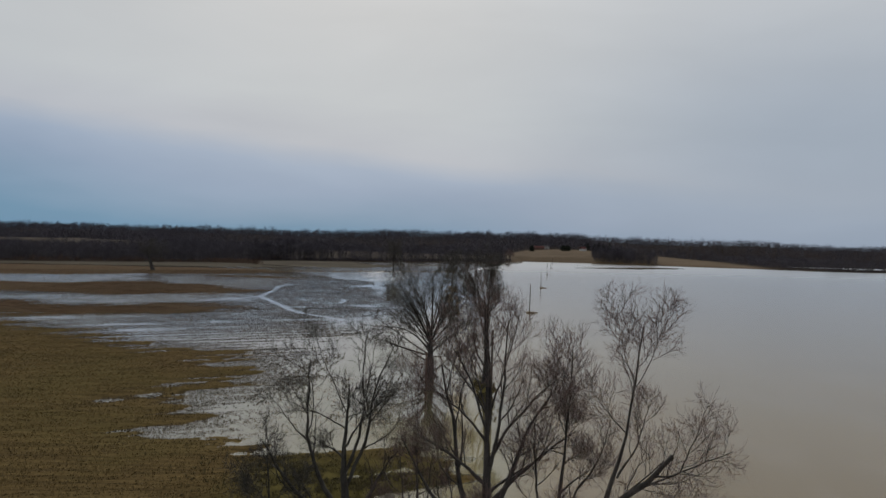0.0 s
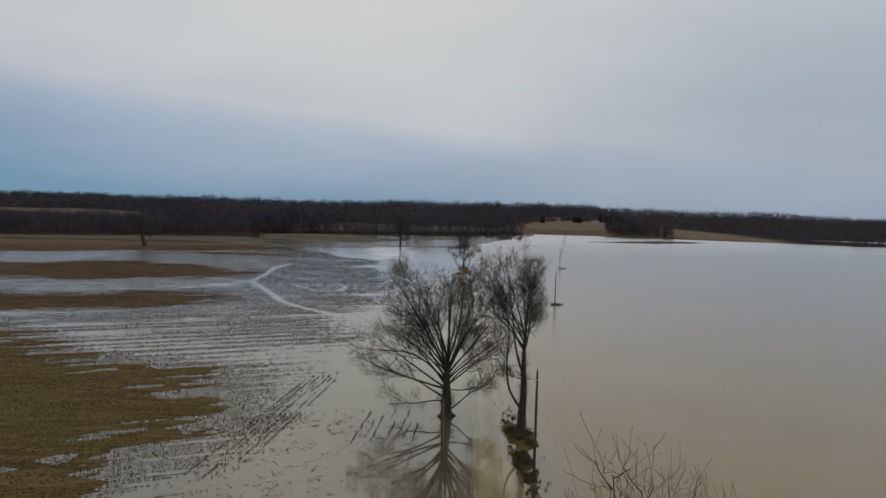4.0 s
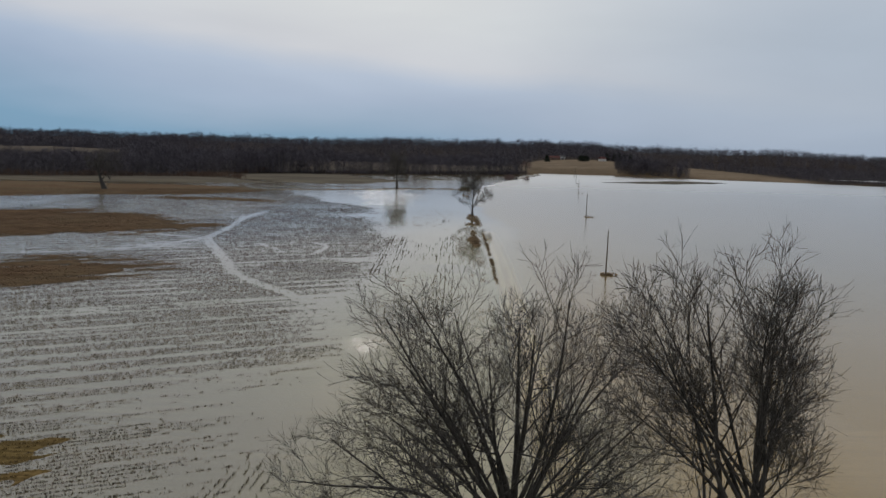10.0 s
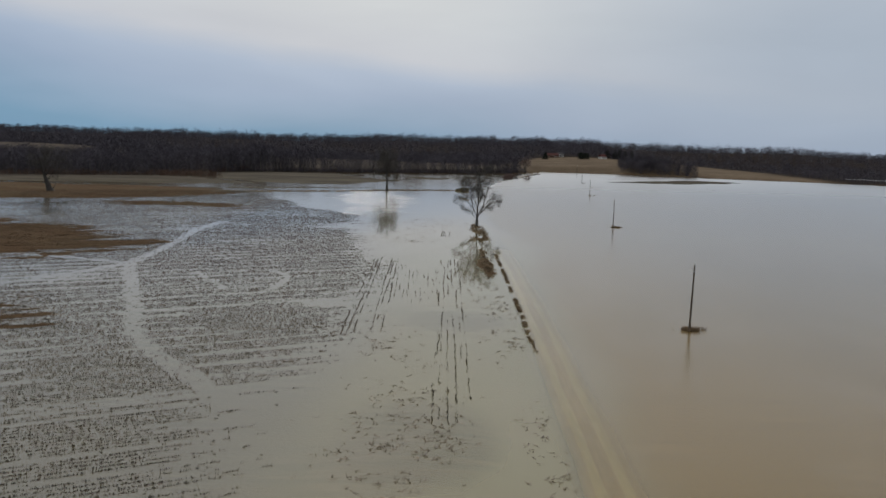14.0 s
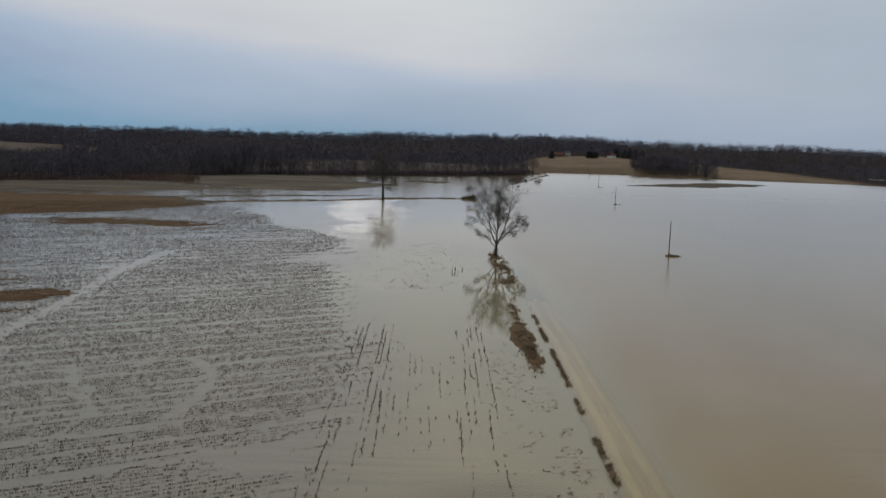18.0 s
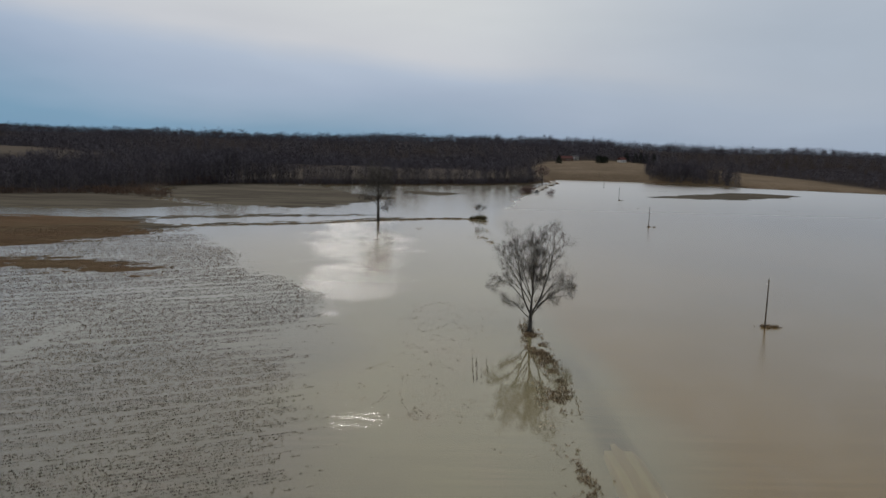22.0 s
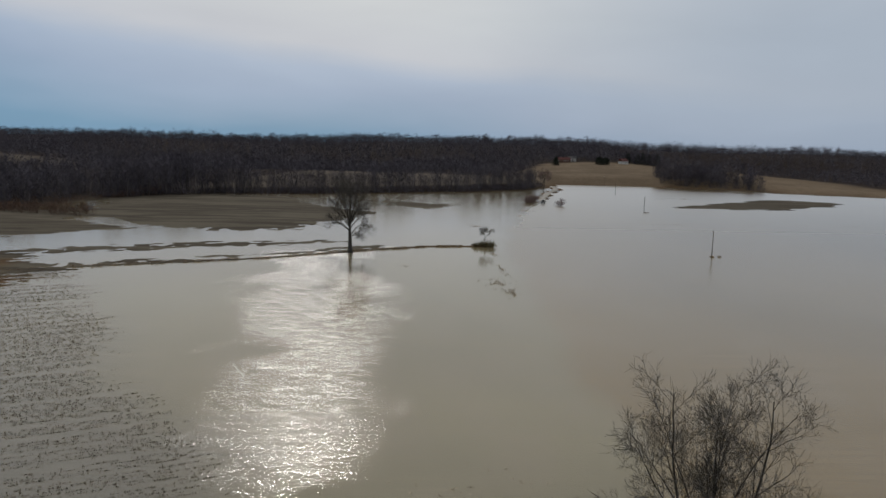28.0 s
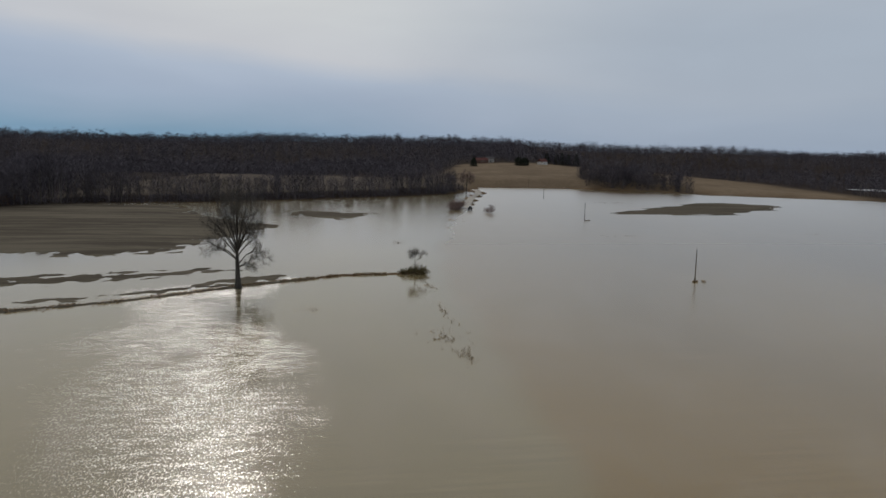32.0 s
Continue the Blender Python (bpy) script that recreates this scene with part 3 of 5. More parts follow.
def ease(line, n, rs, wander):
    """A smooth, slightly crooked line of n points through the given bends."""
    line = np.array(line, float)
    t = np.concatenate([[0], np.cumsum(np.linalg.norm(np.diff(line, axis=0), axis=1))])
    tt = np.linspace(0, t[-1], n)
    p = np.stack([np.interp(tt, t, line[:, k]) for k in range(3)], 1)
    for _ in range(2):
        p[1:-1] = 0.25 * p[:-2] + 0.5 * p[1:-1] + 0.25 * p[2:]
    j = np.cumsum(rs.normal(0, wander * t[-1] / n, (n, 3)), 0)
    return p + (j - j[0]) * np.array((1, 1, 0.6))


def offshoots(rs, P, R, length, per, angle, s0, n, up, wander, thick, shrink=0.5, thin=0.02):
    """Side shoots of all the given lines at once: their points, radii, lengths and parents."""
    B, m, _ = P.shape
    b, i = np.repeat(np.arange(B), per), np.tile(np.arange(per), B)
    s = s0 + (1 - s0) * (i + rs.rand(B * per)) / per
    f = s * (m - 1)
    a = np.minimum(f.astype(int), m - 2)
    u = (f - a)[:, None]
    base = P[b, a] * (1 - u) + P[b, a + 1] * u
    tan = unit(P[b, a + 1] - P[b, a])
    ref = np.where(np.abs(tan[:, 2:]) > 0.9, np.array([[1.0, 0, 0]]), np.array([[0, 0, 1.0]]))
    e1 = unit(np.cross(tan, ref))
    e2 = np.cross(tan, e1)
    phi = (i * 2.4 + b * 1.7 + rs.rand(B * per) * 1.2)[:, None]
    an = (radians(angle) * (0.65 + 0.7 * rs.rand(B * per)))[:, None]
    w = tan * np.cos(an) + (e1 * np.cos(phi) + e2 * np.sin(phi)) * np.sin(an)
    L = length[b] * (1 - shrink * s) * (0.55 + 0.9 * rs.rand(B * per))
    r0 = np.minimum((R[b, a] * (1 - u[:, 0]) + R[b, a + 1] * u[:, 0]) * thick, thin * L + 0.004)
    pts_ = [base]
    for _ in range(n - 1):
        w = unit(w + rs.normal(0, wander, w.shape) + np.array((0, 0, up / n)))
        pts_.append(pts_[-1] + w * (L / (n - 1))[:, None])
    return np.stack(pts_, 1), r0[:, None] * (1 - 0.75 * np.linspace(0, 1, n))[None, :], L, b


def within(P, blobs, slack=1.05):
    """Draws shoots that leave the crown's lobes back into them."""
    e = P[:, -1]
    d = np.min([np.linalg.norm((e - np.array(q[:3])) / np.array(q[3:6]), axis=1) for q in blobs], axis=0)
    f = np.clip(1 - 0.9 * (d - slack), 0.3, 1)[:, None, None]
    return P[:, :1] + (P - P[:, :1]) * f


def tubes(blocks, sides, radius_floor=0.004):
    """Vertices and quads of tapered tubes; each block holds lines of one point count."""
    V, F, off = [], [], 0
    ang = np.arange(sides) * 2 * math.pi / sides
    for P, R in blocks:
        R = np.maximum(R, radius_floor)
        T = unit(np.gradient(P, axis=1))
        ref = np.where(np.abs(T[:, :1, 2:3]) > 0.9, np.array([[[1.0, 0, 0]]]), np.array([[[0, 0, 1.0]]]))
        A = unit(np.cross(T, np.broadcast_to(ref, T.shape)))
        N_ = np.cross(T, A)
        ring = P[:, :, None, :] + R[:, :, None, None] * (A[:, :, None, :] * np.cos(ang)[:, None] + N_[:, :, None, :] * np.sin(ang)[:, None])
        b, n = P.shape[:2]
        idx = off + np.arange(b * n * sides).reshape(b, n, sides)
        nxt = np.roll(idx, -1, axis=2)
        F.append(np.stack([idx[:, :-1], nxt[:, :-1], nxt[:, 1:], idx[:, 1:]], -1).reshape(-1, 4))
        V.append(ring.reshape(-1, 3))
        off += b * n * sides
    return np.concatenate(V), np.concatenate(F)


def bare_tree(name, at, seed, stems, trunk_r, blobs, label, bark, twig, limbs=14, forks=(3.0, 7.0), twig_len=0.8, twig_r=0.008, up=0.5, wander=0.10, crook=0.05,
              per=(9, 6, 5, 2), tangle=None, group="", roots=0, broken=(), reach=0.42, taper=0.72, stout=1.0):
    """A leafless tree: trunk, limbs with their branches, and a crown of fine twigs, as parts of one thing.
    stems: the trunk's line, then lines of limbs that stand out; more limbs fan out between the heights forks to the crown's lobes."""
    rs = np.random.RandomState(seed)
    trunk = ease(stems[0], 14, rs, crook * 0.5)
    tt = np.linspace(0, 1, 14)
    trad = trunk_r * (1 - taper * tt ** 0.8) * np.interp(tt, [0, 0.06, 0.16], [1.35, 1.1, 1.0])
    trad = trad * np.interp(trunk[:, 2], [forks[0], forks[1]], [1.0, 0.55])
    at_z = lambda z: np.array([np.interp(z, trunk[:, 2], trunk[:, k]) for k in range(3)])
    lines, rads = [ease(s_, 12, rs, crook) for s_ in stems[1:]], []
    vol = np.array([q[3] * q[4] * q[5] for q in blobs]) ** 0.8
    for i in range(limbs):
        q = blobs[min(int(np.searchsorted(np.cumsum(vol) / vol.sum(), (i * 0.618 + 0.31) % 1)), len(blobs) - 1)]
        turn, lat = 6.283 * (i * 0.7549 % 1) + 0.5 * rs.rand(), -0.5 + 1.5 * (i * 0.5698 % 1)
        d = np.array((math.cos(turn) * math.cos(lat), math.sin(turn) * math.cos(lat), math.sin(lat)))
        goal = np.array(q[:3]) + d * np.array(q[3:6]) * (0.84 + 0.16 * rs.rand())
        flatness = np.hypot(goal[0] - trunk[7, 0], goal[1] - trunk[7, 1]) / max(goal[2] - forks[0], 0.5)
        z = min(forks[0] + (forks[1] - forks[0]) * np.clip(1.05 - 0.75 * flatness + 0.35 * (rs.rand() - 0.5), 0, 1), goal[2] - 0.4)
        p0 = at_z(z)
        far_ = np.linalg.norm(goal - p0)
        mid = p0 + (goal - p0) * 0.42 + np.array((0, 0, (0.13 - 0.05 * flatness) * far_)) + rs.normal(0, 0.05 * far_, 3) * np.array((1, 1, 0.4))
        s = np.linspace(0, 1, 8)[:, None]
        lines.append(ease((1 - s) ** 2 * p0 + 2 * s * (1 - s) * mid + s * s * goal, 12, rs, crook))
    lines.append(ease(trunk[9:], 12, rs, 0.0))               # the leader carries branches as well
    P = np.array(lines)
    L = np.linalg.norm(np.diff(P, axis=1), axis=2).sum(1)
    here = np.interp(P[:, 0, 2], trunk[:, 2], trad)
    r0 = np.minimum(0.62 * here, stout * (0.0105 * L + 0.03))
    R = r0[:, None] * (1 - 0.80 * np.linspace(0, 1, 12) ** 0.85)[None, :]
    R[-1] = np.linspace(trad[9], trad[-1], 12)
    p1, r1, l1, b1 = offshoots(rs, P, R, np.clip(reach * L, 1.2, 5.5), per[0], 40, 0.30, 8, up, wander, 0.55)
    p1 = within(p1, blobs)
    p2, r2, l2, b2 = offshoots(rs, p1, r1, np.clip(0.52 * l1, 0.7, 2.2), per[1], 40, 0.22, 6, up, wander * 1.2, 0.55)
    p2 = within(p2, blobs)
    q2, s2, m2, c2 = offshoots(rs, P, R, np.clip(0.13 * L, 0.5, 1.5), max(2, per[0] - 4), 46, 0.35, 6, up, wander * 1.2, 0.3)
    p3, r3, l3, b3 = offshoots(rs, np.concatenate([p2, q2]), np.concatenate([r2, s2]), np.full(len(p2) + len(q2), twig_len * 1.25), per[2], 38, 0.1, 4, up * 0.8, wander * 1.2, 0.75, 0.3)
    p3 = within(p3, blobs, 1.12)
    p4, r4, l4, b4 = offshoots(rs, p3, r3, np.full(len(p3), twig_len * 0.75), per[3], 34, 0.15, 3, up * 0.6, wander, 0.8, 0.2)
    top = empty(name, at, label, "tree", group)
    floor_r = max(0.012, twig_r)
    blocks = [(trunk[None], trad[None])]
    for i in range(roots):
        a = i * 6.283 / roots + rs.rand()
        far_ = trunk_r * (2.0 + 1.2 * rs.rand())
        o = np.array([[0, 0, 0.9 + 0.4 * rs.rand()], [math.cos(a) * trunk_r * 0.9, math.sin(a) * trunk_r * 0.9, 0.35], [math.cos(a) * far_, math.sin(a) * far_, -0.15]])
        blocks.append((ease(trunk[0] * np.array((1, 1, 0)) + o, 6, rs, 0.03)[None], (trunk_r * np.linspace(0.42, 0.12, 6))[None]))
    v, f = tubes(blocks, 12)
    part("trunk", mesh_np("trunk", v, f, [bark], smooth=True), top)
    for i in range(len(lines)):
        k1, k2 = b1 == i, b1[b2] == i
        v, f = tubes([(P[i:i + 1], R[i:i + 1]), (p1[k1], r1[k1]), (p2[k2], r2[k2])], 6, floor_r)
        part("limb", mesh_np("limb", v, f, [bark], smooth=True), top)
    for line, r in broken:
        v, f = tubes([(ease(line, 8, rs, 0.08)[None], (r * np.linspace(1, 0.55, 8))[None])], 8)
        part("broken_limb", mesh_np("broken_limb", v, f, [bark], smooth=True), top, "snapped dead limb")
    fine_ = [(q2, s2), (p3, r3), (p4, r4)]
    if tangle:
        z0, z1, far_, number = tangle
        start = np.array([at_z(z0 + (z1 - z0) * rs.rand()) for _ in range(number)])
        spur = np.stack([start, start + np.array((0, 0, 0.3))], 1)
        t1, u1, m1, _ = offshoots(rs, spur, np.full((number, 2), 0.02), np.full(number, far_), 1, 75, 0.0, 5, up, 0.3, 1.0, 0.0)
        t2, u2, m3, _ = offshoots(rs, t1, u1, np.full(number, far_ * 0.5), 5, 45, 0.1, 3, up, 0.3, 0.8)
        fine_ += [(t1, u1), (t2, u2)]
    v, f = tubes(fine_, 3, twig_r)
    part("crown", mesh_np("crown", v, f, [twig]), top, "fine bare twigs")
    return top


# ---------- the trees along the road ----------
bare_tree("tree", (-1.9, 125.2, -0.3), 11, [[(0, 0, -0.3), (0.05, 0, 1.8), (-0.05, 0, 3.6), (0.1, 0, 6.5), (0.2, 0.1, 10.5), (0.1, 0, 17.5)],
          [(0, 0, 2.6), (-1.6, 0.3, 3.3), (-3.4, 0.4, 4.6), (-6.4, 0.6, 5.4), (-10.0, 0.6, 6.6)], [(0, 0, 2.2), (-1.6, -0.5, 2.5), (-3.6, -0.8, 2.0), (-5.6, -1.0, 2.1), (-7.2, -1.0, 2.9)],
          [(0, 0, 1.0), (1.2, 0.2, 1.5), (2.6, 0.5, 3.1), (5.4, 0.8, 4.4), (6.3, 0.9, 6.2)], [(0, 0, 4.0), (1.0, 0.2, 5.6), (3.0, 0.4, 7.0), (5.2, 0.6, 7.9), (7.0, 0.7, 9.4)],
          [(0, 0, 4.6), (-2.4, 0.3, 7.2), (-5.6, 0.6, 8.6), (-9.0, 0.6, 8.4), (-11.4, 0.6, 8.8)], [(0, 0, 5.2), (-2.0, 1.6, 9.6), (-4.8, 2.4, 14.0)], [(0, 0, 5.6), (-0.9, -1.4, 10.0), (-1.6, -2.2, 16.5)],
          [(0, 0, 5.6), (1.3, -1.0, 10.2), (3.2, -1.6, 15.5)]], 0.74,
          [(-1.2, 0, 13.0, 7.6, 7.2, 8.0), (-7.4, 0, 8.8, 4.8, 4.5, 3.4), (4.0, 0, 11.2, 3.6, 4.4, 6.0), (-6.0, -1, 3.6, 3.6, 2.4, 1.8), (5.0, 1, 5.2, 1.9, 1.5, 1.6), (-5.0, 0, 14.2, 3.6, 4, 4.8)],
          "broad bare tree with a thick dark trunk in flood water", BARK_DARK, TWIG_DARK, 27, (3.8, 7.6), 0.85, 0.008, 0.22, 0.055, 0.03, (9, 6, 4, 1), (1.2, 3.0, 1.3, 120), "roadside trees", 9, taper=0.94)
bare_tree("tree", (6.9, 117.6, 0.05), 12, [[(0, 0, -0.2), (0.1, 0, 2.2), (0.2, 0, 5.5), (0.0, 0.1, 9.5), (0.3, 0, 13.5), (0.6, 0, 20)], [(0, 0, 3.0), (-1.4, 0.3, 4.6), (-1.9, 0.4, 8.2), (-1.4, 0.5, 12.4), (-2.6, 0.5, 16.5)], [(0.0, 0, 10.2), (-1.2, -0.3, 12.2), (-2.6, -0.4, 15.4), (-4.6, -0.4, 19.2)],
          [(0.1, 0, 9.5), (0.7, 0.3, 13.0), (1.0, 0.4, 18.5)], [(0, 0, 7.4), (-0.9, 0.3, 10.0), (-1.4, 0.4, 14.2), (-2.2, 0.4, 20.0)], [(0, 0, 8.6), (0.4, -0.6, 12.6), (-0.4, -1.0, 18.0)]], 0.58,
          [(-1.6, 0, 17.4, 3.5, 3.2, 5.6), (-3.9, 0, 17.2, 2.3, 2.4, 4.0), (0.7, 0, 15.8, 1.9, 2.2, 6.0), (-3.0, 0, 6.8, 1.9, 1.4, 2.4), (0.4, 0, 7.5, 1.0, 1.0, 2.8)],
          "tall slim bare tree with upright stems on a grassy mound", BARK_DARK, TWIG_DARK, 14, (6.5, 13.0), 0.8, 0.008, 0.40, 0.06, 0.03, (9, 5, 4, 1), (3.0, 9.5, 1.0, 110), "roadside trees", 5, taper=0.93)
bare_tree("tree", (4.46, 387.4, -0.1), 13, [[(0, 0, -0.3), (0.02, 0, 2.0), (0.05, 0, 4.0), (0.2, 0, 7.0), (0.3, 0.2, 10.5), (0.3, 0.3, 17.0)], [(0.05, 0, 3.4), (-1.4, 0.3, 6.2), (-2.0, 0.4, 9.6), (-2.8, 0.4, 15), (-3.0, 0.4, 18.6)], [(0.05, 0, 3.0), (1.2, -0.3, 5.6), (2.6, -0.5, 9.0), (3.8, -0.6, 15), (4.0, -0.6, 18.4)],
          [(0.05, 0, 2.6), (-1.4, -0.4, 3.8), (-2.8, -0.6, 5.8), (-4.6, -0.6, 6.0)], [(-1.4, 0.3, 6.2), (-3.4, 0.6, 8.6), (-5.4, 0.8, 9.8), (-7.0, 0.8, 8.6)], [(1.2, -0.3, 5.6), (3.6, -0.4, 9.0), (5.8, -0.6, 9.8), (7.4, -0.6, 8.2)], [(0.05, 0, 2.8), (1.0, 0.5, 4.2), (2.8, 0.8, 6.2), (4.4, 0.8, 6.6)]], 0.42,
          [(-3.2, 0, 14.8, 3.9, 3.8, 5.6), (3.6, 0, 14.6, 3.8, 3.8, 5.6), (-5.2, 0, 9.2, 2.6, 2.6, 2.4), (5.4, 0, 9.2, 2.6, 2.6, 2.6), (0.5, 0, 12.0, 2.4, 2.4, 3.4), (-3.6, 0, 5.6, 1.8, 1.4, 1.5), (3.2, 0, 6.4, 1.8, 1.4, 1.3)],
          "bare tree with a rounded split crown in flood water", BARK_DARK, TWIG_DARK, 12, (3.0, 7.5), 0.75, 0.010, 0.15, 0.08, 0.045, (9, 6, 5, 1), (0.4, 2.4, 0.8, 60), "roadside trees", 5, taper=0.93, stout=1.25)
bare_tree("tree", (-38.9, 577.7, 0.1), 14, [[(0, 0, -0.3), (0.0, 0, 3.5), (-0.1, 0, 7.0), (0, 0, 12.0), (0.1, 0, 20)], [(0, 0, 5.6), (2.0, 0.3, 8.2), (4.6, 0.4, 9.2), (6.6, 0.4, 7.0)], [(0, 0, 7.0), (-2.6, 0, 9.6), (-5.4, 0, 9.8), (-7.2, 0, 8.6)], [(0, 0, 5.0), (1.6, -0.6, 5.8), (3.6, -0.8, 5.0)]], 0.72,
          [(-0.4, 0, 17.6, 7.4, 6.8, 8.8), (5.6, 0, 7.4, 2.8, 2.4, 2.8), (-5.8, 0, 10.0, 2.6, 2.0, 2.2)],
          "tall bare tree with straight trunk on a flooded bank", BARK_DARK, TWIG_DARK, 20, (5.0, 11.0), 1.1, 0.018, 0.4, 0.1, 0.05, (8, 5, 3, 1), stout=1.5)
bare_tree("tree", (-196.0, 502.7, 0.1), 16, [[(-0.6, 0, -0.3), (-1.1, 0, 2.0), (-1.9, 0, 4.6), (-3.0, 0, 7.5), (-4.0, 0, 11), (-4.6, 0, 15)], [(-0.8, 0, 0.4), (1.3, 0, 1.4), (2.0, 0, 4.6), (3.2, 0.3, 8.0), (4.6, 0.4, 13)]], 1.5,
          [(-0.4, 0, 15.0, 9.5, 8.5, 8.0)], "old bare tree with thick forked trunk on stubble field", BARK_DARK, TWIG_DARK, 14, (4.5, 10), 1.2, 0.016, 0.3, 0.12, 0.06, (8, 5, 4, 1))
# the clump over which the shot begins
bare_tree("tree", (-6.3, 48.0, 0.2), 22, [[(0, 0, -0.3), (0.1, 0, 3.0), (0.0, 0, 6.5), (-0.2, 0, 9.5), (0.1, 0, 13)], [(0, 0, 4.5), (-1.6, 0.2, 7.0), (-2.6, 0.3, 10.5), (-2.4, 0.3, 14.5)], [(0, 0, 6.0), (1.4, -0.2, 9.0), (1.9, -0.3, 12.5), (2.8, -0.3, 15.5)], [(0, 0, 2.6), (-1.8, -0.4, 5.0), (-3.6, -0.6, 6.6), (-5.2, -0.6, 9.2)],
          [(0, 0, 7.0), (0.6, 0.4, 10.5), (0.2, 0.6, 16.5)], [(0, 0, 3.4), (1.6, 0.5, 6.0), (3.4, 0.6, 8.6)]], 0.50,
          [(-1.0, 0, 13.6, 4.2, 3.8, 5.2), (-3.8, 0, 9.0, 2.4, 2.0, 2.6), (2.6, 0, 11.6, 1.9, 2.0, 3.4)],
          "dark bare tree with crooked limbs on the field edge", BARK_DARK, BARK_DARK, 5, (5, 12), 0.6, 0.007, 0.35, 0.13, 0.11, (7, 5, 4, 2), None, "clump of trees", 4, taper=0.85, stout=2.0)
bare_tree("tree", (2.9, 46.2, -0.2), 24, [[(0, 0, -0.3), (-0.1, 0, 3.0), (0.0, 0, 7.0), (-0.2, 0, 12.0), (-0.4, 0.1, 19.0)], [(0, 0, 4.6), (1.4, 0.3, 7.6), (2.4, 0.4, 10.4), (4.6, 0.5, 13.6)], [(0, 0, 3.4), (-1.4, 0, 7.0), (-2.0, 0.2, 11.0), (-3.0, 0.2, 15.0)], [(0, 0, 8.0), (0.9, -0.4, 12.0), (1.4, -0.5, 18)],
          [(0, 0, 3.0), (-1.6, -0.4, 5.4), (-4.0, -0.6, 7.6), (-5.4, -0.6, 10.4)]], 0.58,
          [(-0.2, 0, 17.0, 2.9, 2.9, 4.4), (3.6, 0.4, 12.4, 2.6, 2.4, 3.0), (-2.4, 0, 12.0, 2.4, 2.4, 4.4), (1.6, 0, 9.0, 2.2, 2.0, 2.6), (-1.6, 0, 6.0, 2.2, 2.2, 2.8), (-4.2, -0.4, 8.6, 1.6, 1.4, 2.2)],
          "tall bushy bare tree with reddish twigs at the water's edge", BARK_GREY, TWIG_RED, 12, (3, 12), 0.8, 0.006, 0.6, 0.10, 0.07, (8, 5, 4, 2), None, "clump of trees", 4, taper=0.85, stout=1.8)
bare_tree("tree", (-1.5, 47.4, 0.0), 25, [[(0, 0, -0.3), (0.1, 0, 3.0), (0.0, 0, 7.0), (0.1, 0, 11.0), (0, 0, 14.5)], [(0, 0, 1.5), (-0.9, 0.2, 5.0), (-1.3, 0.2, 9.0)], [(0, 0, 2.0), (0.9, -0.2, 5.5), (1.2, -0.2, 9.5)]], 0.20,
          [(0, 0, 12.0, 1.9, 1.9, 4.4), (-0.3, 0, 7.0, 2.3, 2.2, 4.0), (0.2, 0, 3.4, 1.7, 1.7, 1.8)],
          "young bare tree hazy with fine reddish twigs", BARK_GREY, TWIG_RED, 6, (2, 9), 0.75, 0.005, 0.6, 0.10, 0.06, (8, 5, 4, 2), None, "clump of trees", taper=0.88, stout=1.7)
bare_tree("tree", (7.0, 44.4, -0.3), 26, [[(0, 0, -0.3), (0.0, 0, 3.0), (-0.1, 0, 6.0), (0.2, 0, 9.0), (0.5, 0, 16.5)], [(0, 0, 5.0), (1.4, 0, 8.4), (2.2, 0, 9.2), (3.0, 0, 11.6)], [(0, 0, 4.0), (-1.2, 0, 8.0), (-1.4, 0.2, 13)], [(0, 0, 3.0), (1.2, -0.4, 5.2), (2.2, -0.6, 6.4)]], 0.30,
          [(0.4, 0, 15.0, 1.7, 1.6, 3.6), (-0.5, 0, 11.6, 2.3, 2.0, 3.4), (1.4, 0, 10.0, 2.1, 2.0, 2.8), (0, 0, 6.8, 2.0, 1.6, 1.9)],
          "slender bare tree with reddish twigs standing in the flood", BARK_GREY, TWIG_RED, 8, (4, 12), 0.8, 0.006, 0.6, 0.10, 0.09, (8, 5, 4, 2), None, "clump of trees", taper=0.88, stout=1.7)
